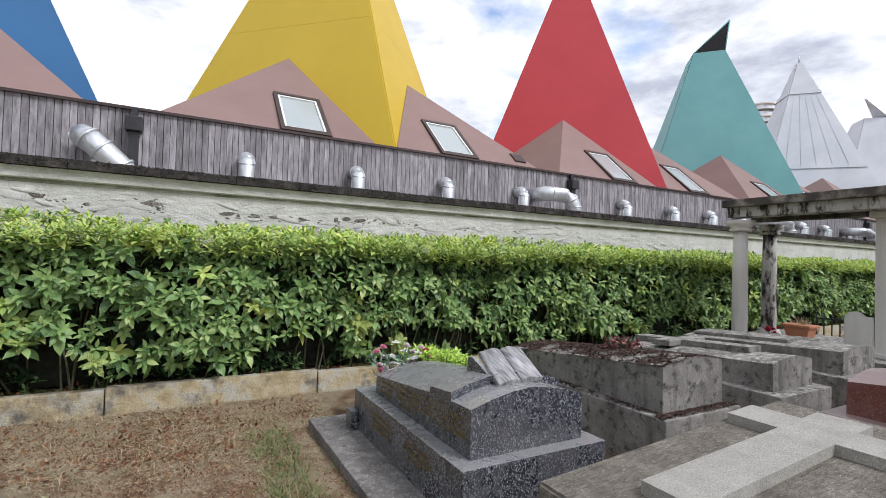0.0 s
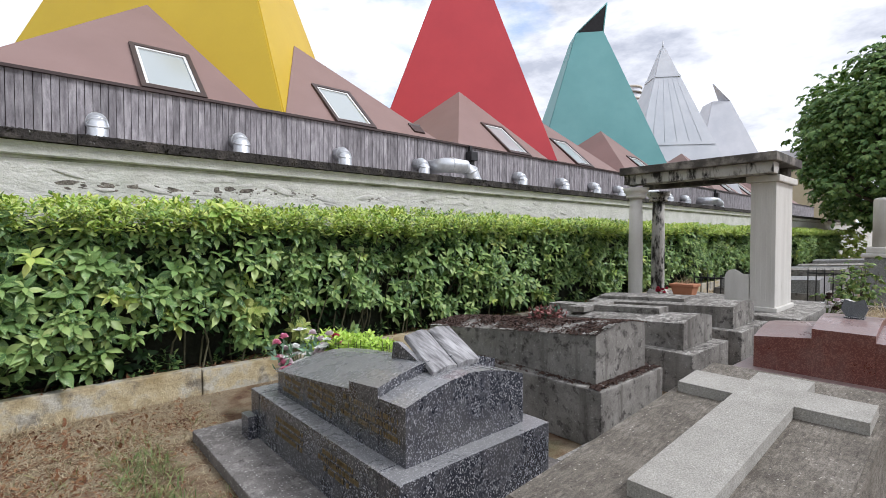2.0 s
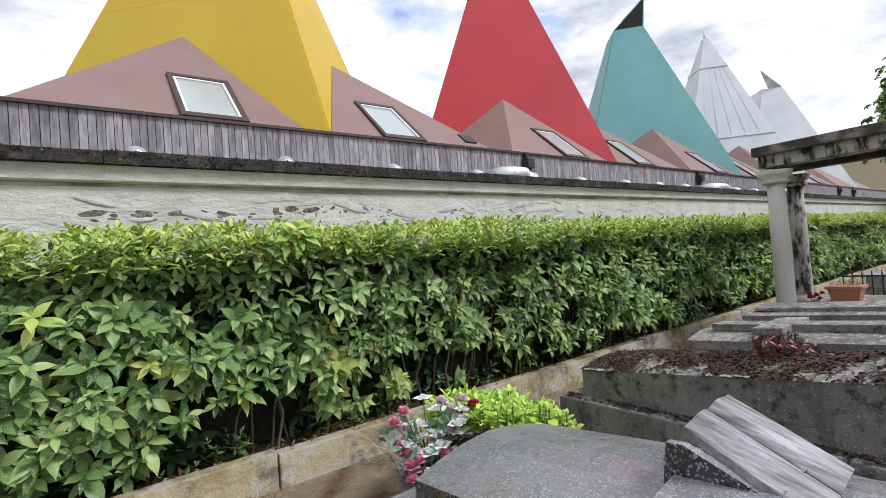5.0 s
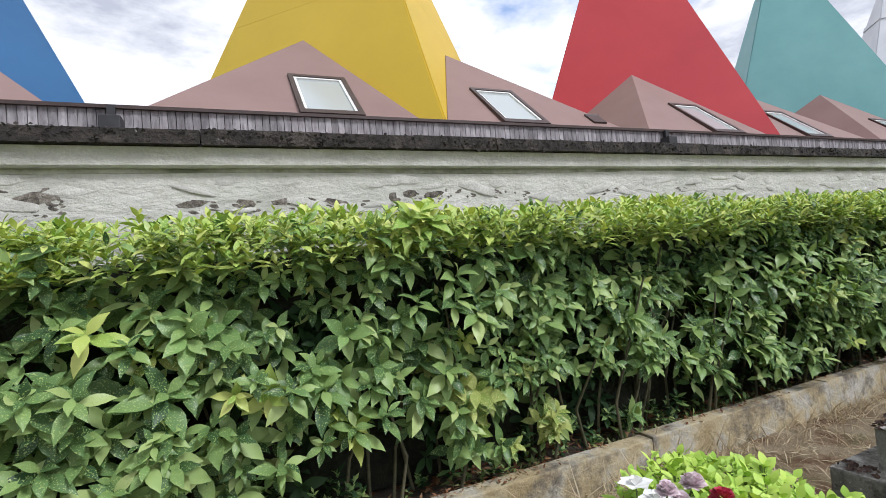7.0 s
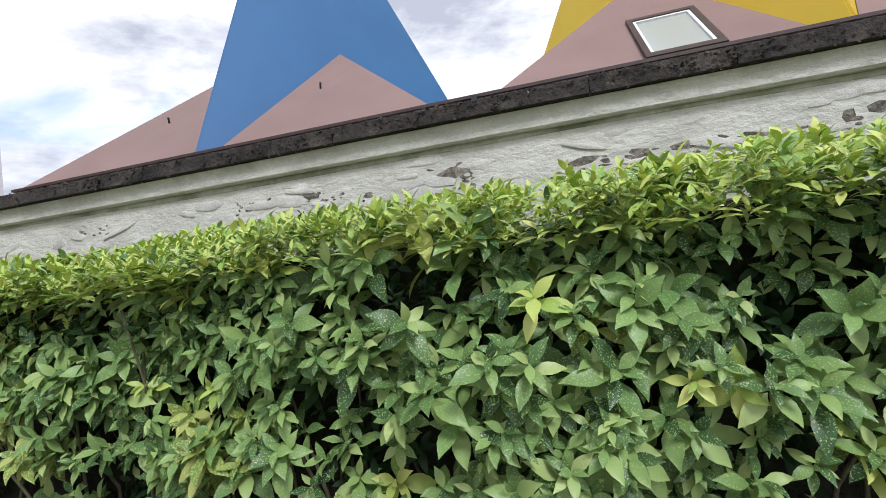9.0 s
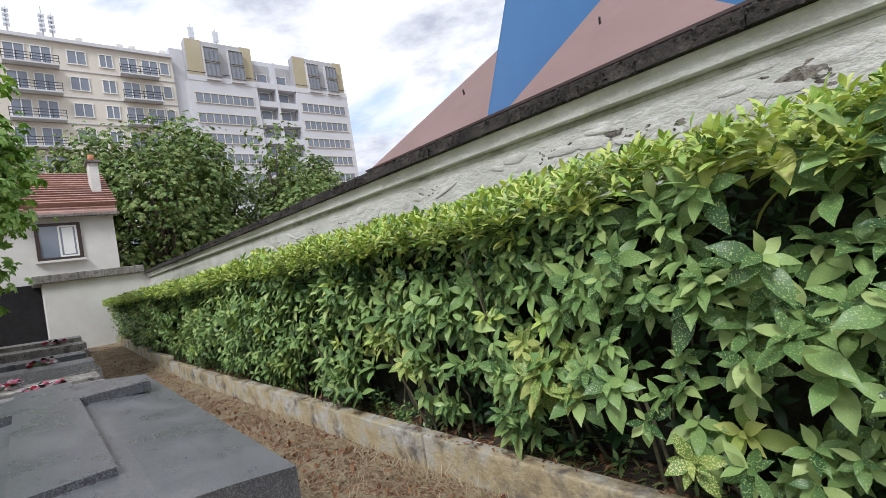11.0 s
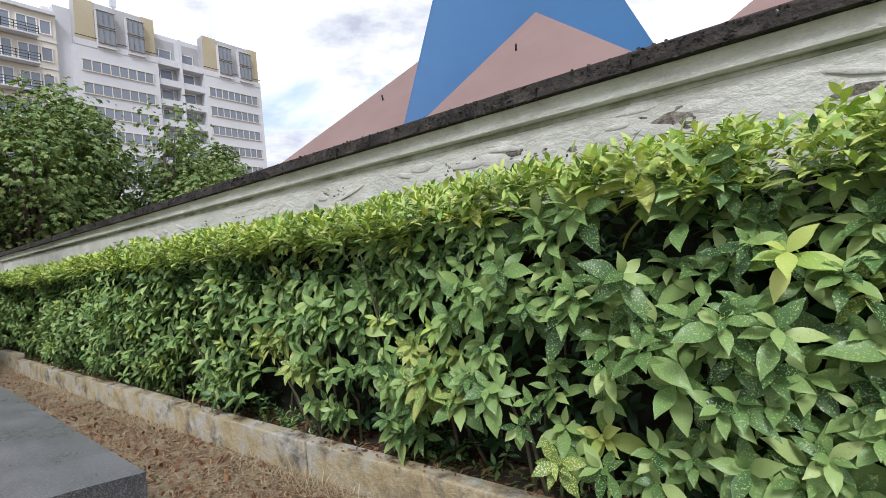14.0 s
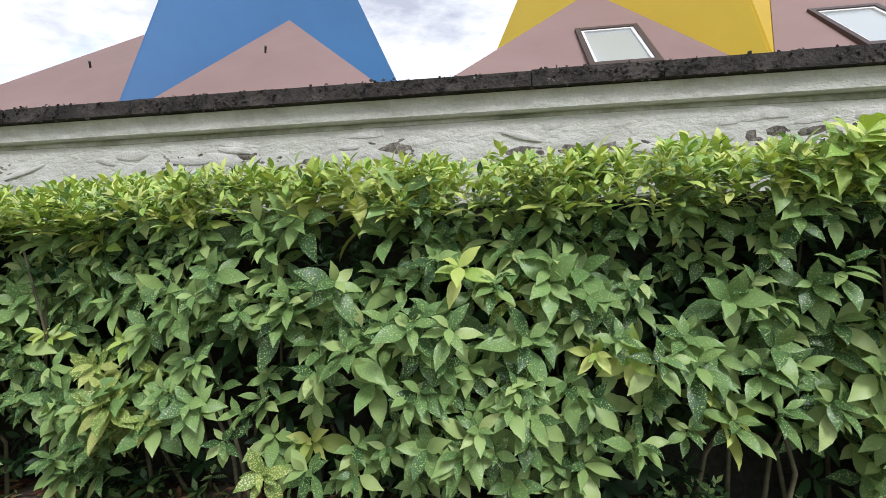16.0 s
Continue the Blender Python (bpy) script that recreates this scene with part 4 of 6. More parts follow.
# grey granite grave with a cross
g7 = thing("grave", "polished grey granite grave with low arched top and raised cross", "grave")
bm = gable_body(bmesh.new(), 4.02, 5.17, -0.0, 2.75, 0.1, 0.99, 1.08, 0.05)
bmesh.ops.transform(bm, matrix=Matrix(((0, -1, 0, -0.7), (1, 0, 0, 0), (0, 0, 1, 0), (0, 0, 0, 1))), verts=bm.verts)
part("body", bm, GRANITE_GREY, g7)
part("plinth", boxm(-3.6, -0.6, 3.9, 5.3, GZ, 0.12, bev=0.01), GRANITE_GREY, g7)
part("cross", flat_cross(-1.12, 4.57, 2.2, 1.0, 0.29, 1.03, 1.12, 0.05, 0.735, (-1, 0)), GRANITE_GREY, g7, "raised granite cross")

# ---------- portico grave ----------
pg = thing("portico", "weathered stone portico of columns, pier and lintel over a grave", "grave portico")
part("base", boxm(9.55, 12.2, 2.95, 6.1, GZ, 0.42, bev=0.015), CONCRETE, pg)
for X, y, m in ((9.8, 5.62, PIER), (11.0, 5.72, PIER_STAINED)):
    part("column", tube(bmesh.new(), [(X, y, 0.42), (X, y, 0.55), (X, y, 1.5), (X, y, 2.42)], [0.14, 0.13, 0.13, 0.115], 18), m, pg)
    part("capital", tube(bmesh.new(), [(X, y, 2.40), (X, y, 2.44), (X, y, 2.46), (X, y, 2.52), (X, y, 2.60)], [0.17, 0.19, 0.15, 0.22, 0.24], 18), m, pg)
part("pier", boxm(10.0, 11.0, 3.38, 3.74, 0.42, 2.55, bev=0.01), PIER, pg)
part("pier_cap", boxm(9.94, 11.06, 3.32, 3.80, 2.55, 2.66, bev=0.02), PIER, pg)
part("lintel", boxm(9.64, 9.98, 3.34, 5.78, 2.66, 2.84, bev=0.01), PIER_STAINED, pg, "blackened stone lintel")
part("lintel", boxm(10.75, 11.0, 3.4, 5.95, 2.66, 2.84, bev=0.01), PIER_BLACK, pg)
part("cornice", boxm(9.54, 11.12, 3.27, 5.83, 2.84, 2.98, bev=0.015), PIER_BLACK, pg, "projecting stone cornice")

# ---------- trees ----------


def crown_leaves(name, blobs, n, l0, l1, mat, parent, seed, hang=0.5):
    """Leaves in clumps over the outside of several lumpy masses."""
    r = np.random.default_rng(seed)
    P, N = [], []
    vol = np.array([b[3] * b[4] * b[5] for b in blobs]) ** (2 / 3)
    for (cx, cy, cz, rx, ry, rz), share in zip(blobs, vol / vol.sum()):
        k = int(n * share / 14)
        d = unit(r.normal(0, 1, (k, 3)))
        rad = r.uniform(0.72, 1.06, k)[:, None]
        c = np.array([cx, cy, cz]) + d * rad * np.array([rx, ry, rz])
        spread = 0.10 * (rx + ry + rz) / 3 + 0.12
        c = np.repeat(c, 2, 0) + r.normal(0, spread, (2 * k, 3)) * np.array([1, 1, 0.7])
        P.append(c)
        N.append(unit(np.repeat(d, 2, 0) * 0.8 + np.array([0, 0, 0.75]) + r.normal(0, 0.22, (2 * k, 3))))
    P, N = np.concatenate(P), np.concatenate(N)
    u = unit(np.cross(N, r.normal(0, 1, N.shape)))
    v = np.cross(N, u)
    size = r.uniform(l0, l1, len(P))
    A, L = [], []
    for k in range(7):
        a = (k * math.tau / 7 + r.normal(0, 0.16, len(P)))[:, None]
        A.append(unit(u * np.cos(a) + v * np.sin(a) - N * (0.28 + 0.5 * hang * r.uniform(0, 1, len(P))[:, None])))
        L.append(size * r.uniform(0.75, 1.1, len(P)))
    N = np.tile(N, (7, 1))
    P, A, L = np.tile(P, (7, 1)), np.concatenate(A), np.concatenate(L)
    S = unit(np.cross(A, N))
    me = leaves_mesh(name, P, A, S, np.cross(S, A), L, L * 0.55, mat, None, 0.2, True)
    ob = new(name, me)
    ob.parent = parent
    return ob


def tree(label, X, y, h, blobs, n, l0, l1, mat, seed, r0=0.3):
    t = thing("tree", label, "tree", at=(X, y, GZ))
    r = random.Random(seed)
    tr = part("trunk", tube(bmesh.new(), [(0, 0, -0.1), (0.05, 0, h * 0.2), (-0.05, 0.05, h * 0.45), (0, 0, h * 0.75)], [r0 * 1.25, r0, r0 * 0.75, r0 * 0.3], 10), BARK, t)
    for b in blobs:
        tx, ty, tz = b[0], b[1], b[2]
        part("limb", tube(bmesh.new(), [(0, 0, max(1.5, tz * 0.45)), (tx * 0.5 + r.uniform(-.2, .2), ty * 0.5, tz * 0.75), (tx, ty, tz)], [r0 * 0.45, r0 * 0.3, r0 * 0.1], 6), BARK, t)
    crown_leaves("crown", blobs, n, l0, l1, mat, t, seed)
    return t


def clipped_set(seed, n, rx, ry, z0, z1, size):
    """Lumps over the outside of a crown clipped to upright sides and a domed top."""
    r = random.Random(seed)
    out = []
    zm, rz = (z0 + z1) / 2, (z1 - z0) / 2
    for i in range(n):
        v = Vector((r.gauss(0, 1), r.gauss(0, 1), r.gauss(0, 1))).normalized()
        q = (abs(v.x) ** 3.2 + abs(v.y) ** 3.2 + abs(v.z) ** (2.6 if v.z > 0 else 4)) ** (-1 / 3.2)
        s = size * r.uniform(0.75, 1.15)
        out.append((v.x * q * (rx - s * 0.9), v.y * q * (ry - s * 0.9), zm + v.z * q * (rz - s * 0.75), s, s, s * 0.8))
    return out


def blob_set(seed, n, rx, ry, z0, z1, size):
    r = random.Random(seed)
    out = []
    for i in range(n):
        a = r.uniform(0, math.tau)
        q = math.sqrt(r.uniform(0, 1))
        z = r.uniform(z0, z1)
        taper = 1 - 0.55 * max(0, (z - (z0 + z1) / 2) / (z1 - z0) * 2) ** 2
        s = size * r.uniform(0.75, 1.2)
        out.append((math.cos(a) * q * rx * taper, math.sin(a) * q * ry * taper, z, s, s, s * 0.85))
    return out


tree("clipped horse chestnut with a dense green crown hanging low", -13.0, 1.55, 7.0, clipped_set(1, 80, 3.2, 3.2, 1.8, 8.3, 0.95), 90000, 0.12, 0.22, CHESTNUT, 4, 0.28)
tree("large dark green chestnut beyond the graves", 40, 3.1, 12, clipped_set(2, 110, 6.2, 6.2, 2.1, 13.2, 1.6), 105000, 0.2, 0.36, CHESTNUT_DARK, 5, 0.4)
for i, (X, y, h) in enumerate([(-31, 8, 12.5), (-33, 13, 13.5), (-32, 18.5, 13), (-36, 3, 12.5), (-37, 24, 12.5), (-34, 15.5, 12.0), (-30, 11, 11.0), (-33, 21, 10.5)]):
    tree("leafy plane tree in front of the flats", X, y, h, blob_set(10 + i, 26, 3.2, 3.6, 3.0, h - 1.5, 1.7), 24000, 0.14, 0.29, PLANE, 20 + i, 0.25)

# ---------- house and flats ----------
house = thing("house", "small cream-rendered house with a red tiled roof and chimney", "house")
part("wall", boxm(-28, -22, 1.5, 7.55, GZ, 5.5), HOUSE_WALL, house)
bm = prism(bmesh.new(), [(-28.3, 5.45), (-21.75, 5.45), (-21.75, 5.55), (-25, 7.5), (-28.3, 5.55)], "y", 1.4, 7.68)
part("roof", bm, ROOF_TILE, house)
part("chimney", boxm(-23.6, -22.9, 7.08, 7.42, 6.0, 7.75, bev=0.02), HOUSE_WALL, house)
win = part("window", boxm(-22.02, -21.97, 5.18, 6.32, 3.85, 5.05), GLASS_FAR, house)
for a in ((5.06, 6.44, 3.75, 3.85), (5.06, 6.44, 5.05, 5.15), (5.06, 5.18, 3.85, 5.05), (6.32, 6.44, 3.85, 5.05)):
    part("window_frame", boxm(-22.03, -21.93, *a), FRAME_DARK, win)
for a in ((5.74, 5.80, 3.85, 5.05), (5.80, 6.32, 3.85, 3.91), (5.80, 6.32, 4.99, 5.05), (6.26, 6.32, 3.91, 4.99)):
    part("sash", boxm(-22.0, -21.95, *a), WHITE, win, "white sliding sash")
part("blind", boxm(-21.965, -21.955, 5.86, 6.2, 3.95, 4.97), WHITE, win, "pale drawn blind")
part("window_sill", boxm(-22.0, -21.8, 5.0, 6.5, 3.66, 3.745, bev=0.01), HOUSE_WALL, win)
annex = thing("annex", "low white-rendered outbuilding with a grey coping", "outbuilding")
part("wall", boxm(-21.9, -19.6, 5.03, 8.1, GZ, 2.78), HOUSE_WALL, annex)
part("coping", boxm(-22, -19.45, 4.78, 7.93, 2.784, 3.05, bev=0.03), CONCRETE, annex)
# Black wall colour stands in for the deep shade under the trees.
part("back_wall", boxm(-21.9, -21.6, -6, 5.02, GZ, 2.9), MATT_BLACK, annex, "black wall coloured for the shade of the recess under the trees")



d = thing("wide_duct", "wide galvanised duct slanting down along the cladding", "duct", "metal ducts of the workshop")
pts = [(-1.35, FACE, 4.32), (-1.33, FACE - 0.90, 4.30), (-1.22, FACE - 1.10, 4.22), (-0.95, FACE - 1.18, 3.98), (-0.55, FACE - 1.20, 3.62), (-0.2, FACE - 1.20, 3.2), (-0.2, FACE - 1.20, 2.6)]
part("pipe", tube(bmesh.new(), pts, [0.25, 0.26, 0.27, 0.27, 0.25, 0.24, 0.24], 16), STEEL, d)
for k in (2, 3, 4):
    a, b = Vector(pts[k]), Vector(pts[k + 1])
    q = (b - a).normalized() * 0.03
    part("seam", tube(bmesh.new(), [a - q, a + q], [0.285] * 2, 16), STEEL, d)
cctv = thing("wall_camera", "small white surveillance camera on a bracket on the cladding", "camera")
part("bracket", boxm(-1.55, -1.49, FACE - 0.2, FACE, 4.36, 4.42), WHITE, cctv)
part("body", tube(bmesh.new(), [(-1.72, FACE - 0.28, 4.40), (-1.42, FACE - 0.24, 4.42)], [0.06, 0.065], 10), WHITE, cctv)

hatch = thing("roof_hatch", "small tilted roof hatch at the foot of the brown slope", "roof hatch")
part("kerb_frame", slope_box(bmesh.new(), 12.1, -0.22, 0.28, 0.36, 0.86, -0.05, 0.12), FRAME_DARK, hatch)
bm = slope_box(bmesh.new(), 12.1, -0.24, 0.3, 0.36, 0.88, 0.12, 0.17)
bmesh.ops.rotate(bm, cent=(12.1, 15.6, on_roof(15.6) + 0.2), matrix=Matrix.Rotation(radians(24), 3, "X"), verts=bm.verts)
part("lid", bm, FRAME_DARK, hatch, "raised dark lid")
bm = slope_box(bmesh.new(), 12.1, -0.12, 0.2, 0.42, 0.8, 0.172, 0.18)
bmesh.ops.rotate(bm, cent=(12.1, 15.6, on_roof(15.6) + 0.2), matrix=Matrix.Rotation(radians(24), 3, "X"), verts=bm.verts)
part("pane", bm, ROOFLIGHT, hatch)

# flaps over the open tops of the spires
for (sp, base, cut), (X, m, c) in zip(spires, TIPS):
    if c in ("red", "teal") or X > 50:
        f0, l0 = Vector(cut[0]), Vector(cut[3] if X < 50 else cut[1])
        apex = f0 + Vector((0.9, 0.2, 2.6)) if X < 50 else Vector(cut[3]) + Vector((-0.6, -0.3, 1.9))
        bm = bmesh.new()
        n = Vector((0.05, 0.10, 0))
        a = [bm.verts.new(p) for p in (l0, f0, apex)]
        b = [bm.verts.new(p + n) for p in (l0, f0, apex)]
        bm.faces.new(a), bm.faces.new(b[::-1])
        for k in range(3):
            bm.faces.new((a[k], a[(k + 1) % 3], b[(k + 1) % 3], b[k]))
        bmesh.ops.recalc_face_normals(bm, faces=bm.faces)
        part("flap", bm, MATT_BLACK if X < 50 else ZINC, sp, "raised triangular flap")
        for p, q in ((l0, apex), (f0, apex), (l0, f0)):
            part("flap_rim", tube(bmesh.new(), [p, q], [0.05, 0.05], 6), m, sp)
    if X == 45.3:
        S = 0.8 + (X - 0.8) * 1.078
        top = Vector((S - 0.05, 22.3, 20.8))
        for k in range(1, 6):
            a = Vector(base[3]).lerp(Vector(base[0]), k / 6)
            lo, hi = a.lerp(top, 0.32), a.lerp(top, 0.75)
            off = Vector((-0.045, -0.045, 0.02))
            part("standing_seam", tube(bmesh.new(), [lo + off, hi + off], [0.01, 0.008], 5), ZINC, sp)
        part("finial", tube(bmesh.new(), [(S, 22.3, 20.2), (S, 22.3, 21.1)], [0.12, 0.05], 6), ZINC, sp)

# ---------- things on the graves ----------
book = thing("book_plaque", "weathered grey marble plaque shaped as an open book on a stand", "memorial plaque")
tilt_u, tilt_v = Vector((1, 0.06, 0.02)).normalized(), Vector((0.20, 0.88, 0.32)).normalized()
nrm = tilt_u.cross(tilt_v)
org = Vector((2.755, 3.40, 0.828))
for half in (0, 1):
    bm = bmesh.new()
    lo, hi = [], []
    for k in range(8):
        u = k / 7
        uu = u if half else 1 - u
        h = 0.012 + 0.022 * math.sin(min(1, uu * 1.25) * math.pi) * (1 - 0.3 * uu)
        base_u = (0.225 + 0.21 * u) if half else 0.21 * u + 0.005
        for lst, hh in ((lo, -0.02), (hi, h)):
            lst.append([bm.verts.new(org + tilt_u * base_u + tilt_v * v + nrm * hh) for v in (0.0, 0.45)])
    for k in range(7):
        bm.faces.new((hi[k][0], hi[k + 1][0], hi[k + 1][1], hi[k][1])).smooth = True
        bm.faces.new((lo[k][1], lo[k + 1][1], lo[k + 1][0], lo[k][0]))
        bm.faces.new((lo[k][0], lo[k + 1][0], hi[k + 1][0], hi[k][0]))
        bm.faces.new((hi[k][1], hi[k + 1][1], lo[k + 1][1], lo[k][1]))
    bm.faces.new((lo[0][0], hi[0][0], hi[0][1], lo[0][1]))
    bm.faces.new((hi[7][0], lo[7][0], lo[7][1], hi[7][1]))
    part("page", bm, MARBLE, book)
for xa in (2.775, 3.20):
    part("stand", prism(bmesh.new(), [(3.52, 0.80), (3.86, 0.80), (3.84, 0.95), (3.78, 0.955), (3.52, 0.855)], "x", xa, xa + 0.035), GRANITE_BLUE, book, "dark granite wedge stand")


GILT = rough_mat("bright_gilt", [(0.3, (0.42, 0.28, 0.10)), (0.7, (0.55, 0.38, 0.16))], 30, 0.4, 40, 0.2, 0.1, 0.002, metal=0.5)


def letters(txt, size, m, parent, mat4, depth=0.003):
    cu = bpy.data.curves.new("letters", "FONT")
    cu.body, cu.size, cu.extrude, cu.space_character = txt, size, depth, 1.1
    cu.resolution_u = 2
    tmp = bpy.data.objects.new("tmp_letters", cu)
    scene.collection.objects.link(tmp)
    me = bpy.data.meshes.new_from_object(tmp.evaluated_get(bpy.context.evaluated_depsgraph_get()))
    bpy.data.objects.remove(tmp)
    me.transform(mat4)
    me.materials.clear()
    me.materials.append(m)
    ob = new("letters", me)
    ob.parent = parent
    return tagged(ob, "gilt lettering")


def bars(parent, x, y0, y1, z, rows, h, seed):
    """Lines of unreadable gilt lettering on a side that faces -x."""
    r = random.Random(seed)
    bm = bmesh.new()
    for i in range(rows):
        zz, pad = z - i * h * 1.75, r.uniform(0.0, 0.18) * (y1 - y0)
        y = y0 + pad
        while y < y1 - pad:
            w = r.uniform(0.5, 0.85) * h
            if r.random() > 0.12:
                t = h * 0.13
                k = r.randrange(4)
                box(bm, x - 0.002, x + 0.004, y, y + t, zz, zz + h)
                if k != 3:
                    box(bm, x - 0.002, x + 0.004, y + t, y + w * 0.8, zz + (h - t if k != 2 else 0), zz + (h if k != 2 else t))
                if k in (0, 1):
                    box(bm, x - 0.002, x + 0.004, y + w * 0.8 - t, y + w * 0.8, zz, zz + h - t)
            y += w
    return tagged(part("inscription", bm, GOLD, parent, "worn gilt inscription"), kind="stuff")


bars(g1, 2.426, 3.28, 3.92, 0.63, 3, 0.030, 3)
bars(g1, 2.428, 4.0, 4.42, 0.60, 4, 0.028, 4)
bars(g1, 2.428, 4.5, 4.85, 0.55, 3, 0.028, 5)
bars(g1, 2.297, 3.5, 4.0, 0.30, 3, 0.030, 6)
bars(g1, 2.297, 4.2, 4.7, 0.30, 3, 0.030, 7)
letters("ION", 0.10, GILT, g7, Matrix.Translation((-0.694, 4.82, 0.865)) @ Euler((math.pi / 2, 0, math.pi / 2)).to_matrix().to_4x4())
bars_bm = bmesh.new()
for i, y in enumerate((4.32, 4.42, 4.52, 4.62)):
    box(bars_bm, -0.698, -0.692, y, y + 0.02, 0.845, 0.93)
tagged(part("inscription", bars_bm, GILT, g7, "gilt inscription"), kind="stuff")


def flower_bunch(name, label, spots, parent_at, palette, greens=True):
    t = thing(name, label, "flowers")
    r = random.Random(len(spots) * 7 + int(parent_at[0] * 10))
    for (x, y, z, s), m in zip(spots, palette):
        bm = bmesh.new()
        for ring, (n, rad, lift) in enumerate(((3, 0.3, 0.9), (6, 1.35, 0.35)) if m is IVORY else ((4, 0.25, 1.1), (5, 0.55, 0.95), (6, 0.8, 0.6), (7, 0.95, 0.15))):
            for k in range(n):
                a = k / n * math.tau + ring * 0.5 + r.uniform(-.2, .2)
                c, sn = math.cos(a), math.sin(a)
                i0 = Vector((x, y, z))
                o = Vector((x + c * rad * s, y + sn * rad * s, z + lift * s * 0.8 + r.uniform(-.1, .1) * s))
                side = Vector((-sn, c, 0)) * s * 0.56
                mid = i0.lerp(o, 0.6) + Vector((0, 0, s * 0.15))
                v = [bm.verts.new(p) for p in (i0, mid - side, o, mid + side)]
                bm.faces.new((v[0], v[1], v[2]))
                bm.faces.new((v[0], v[2], v[3]))
        part("blossom", bm, m, t)
        part("stalk", tube(bmesh.new(), [(x, y, z), ((x + parent_at[0]) / 2, (y + parent_at[1]) / 2, (z + parent_at[2]) / 2 + 0.03), parent_at], [0.004] * 3, 4, False), GRASS, t)
    return t


def plain(name, a, b, rough=0.6):
    return rough_mat(name, [(0.3, a), (0.7, b)], 30, rough, 60, 0.2, 0.2, 0.004)


PINK = plain("pink_petal", (0.74, 0.24, 0.38), (0.84, 0.40, 0.52))
PALE = plain("pale_petal", (0.70, 0.55, 0.60), (0.80, 0.70, 0.72))
IVORY = plain("white_petal", (0.72, 0.72, 0.68), (0.82, 0.82, 0.80))
CRIMSON = plain("crimson_petal", (0.42, 0.02, 0.05), (0.55, 0.05, 0.10))
r = random.Random(9)
spots, pal = [], []
for i in range(66):
    u_ = r.uniform(0, 1)
    spots.append((2.62 + 0.6 * u_, 5.28 + r.uniform(0.0, 0.2), 0.34 + 0.14 * u_ + r.uniform(0, 0.25), r.uniform(0.04, 0.06)))
    pal.append((PALE, PINK, IVORY, PALE, IVORY, IVORY)[i % 6])
spots += [(3.16, 5.34, 0.68, 0.055), (2.60, 5.40, 0.70, 0.05), (2.68, 5.42, 0.74, 0.05), (2.84, 5.44, 0.78, 0.05), (2.95, 5.40, 0.74, 0.05)]
pal += [CRIMSON, PINK, PINK, IVORY, PALE]
bunch = flower_bunch("artificial_flowers", "bunch of pink, white and red artificial flowers behind the dark grave", spots, (2.85, 5.44, 0.3), pal)
n = 130
P = np.stack([rng.uniform(2.56, 3.15, n), rng.uniform(5.3, 5.52, n), rng.uniform(0.38, 0.66, n)], 1)
A = unit(rng.normal(0, 0.7, (n, 3)) + np.array([0, 0, 0.6]))
S = unit(np.cross(A, rng.normal(0, 1, (n, 3))))
L = rng.uniform(0.06, 0.11, n)
ob = new("leaves", leaves_mesh("leaves", P, A, S, np.cross(S, A), L, L * 0.4, plain("dusty_green_fabric", (0.10, 0.22, 0.12), (0.28, 0.42, 0.28)), None, 0.2, True))
ob.parent = bunch
pot = thing("flower_pot", "low grey flower pot behind the dark grave", "pot")
part("bowl", tube(bmesh.new(), [(2.85, 5.46, GZ), (2.85, 5.46, 0.1), (2.85, 5.46, 0.38)], [0.14, 0.17, 0.2], 16), CONCRETE, pot)

SEDUM = leaf_mat("sedum_leaf", [(0.0, (0.34, 0.54, 0.09)), (1.0, (0.58, 0.74, 0.16))], None, 0, (1, 1, 0.4), 0.5)
sed = thing("sedum_plant", "bright lime-green fleshy leaved plant behind the dark grave", "plant")
n = 330
c = np.stack([rng.uniform(3.08, 3.94, n), rng.uniform(5.14, 5.82, n), np.zeros(n)], 1)
c[:, 2] = 0.70 - 0.14 * (c[:, 0] - 3.15) - rng.uniform(0, 0.22, n) - 0.12 * np.clip((c[:, 0] - 3.7) / 0.25, 0, 1)
B, A, S, U, Ln = rosettes(c, np.tile(np.array([0, 0, 1.0]), (n, 1)), None, 7, 0.06, 0.095, 0.0)
ob = new("leaves", leaves_mesh("leaves", B, A, S, U, Ln, Ln * 0.66, SEDUM))
ob.parent = sed
bm = bmesh.new()
for p in c[::2]:
    tube(bm, [(p[0], p[1], GZ), (p[0], p[1], p[2])], [0.01, 0.007], 4, False)
part("stalk_tuft", bm, GRASS, sed)

wr = thing("dried_wreath", "dried reddish wreath with green ribbon lying on the mossy grave", "wreath")
n = 420
a = rng.uniform(0, 6.283, n)
q = 0.12 + rng.normal(0, 0.04, n)
P = np.stack([5.0 + np.cos(a) * q, 4.2 + np.sin(a) * q * 0.9, 0.81 + rng.uniform(0.0, 0.10, n)], 1)
A = unit(rng.normal(0, 1, (n, 3)) + np.array([0, 0, 0.5]))
S = unit(np.cross(A, rng.normal(0, 1, (n, 3))))
ob = new("twig_ring", leaves_mesh("twig_ring", P, A, S, np.cross(S, A), np.full(n, 0.05), np.full(n, 0.022), [plain("dried_red", (0.14, 0.03, 0.03), (0.30, 0.12, 0.10)), plain("ribbon_green", (0.03, 0.08, 0.05), (0.06, 0.13, 0.08))], rng.integers(0, 4, n) // 3, 0.2, True))
ob.parent = wr
tagged(ob, kind="stuff")

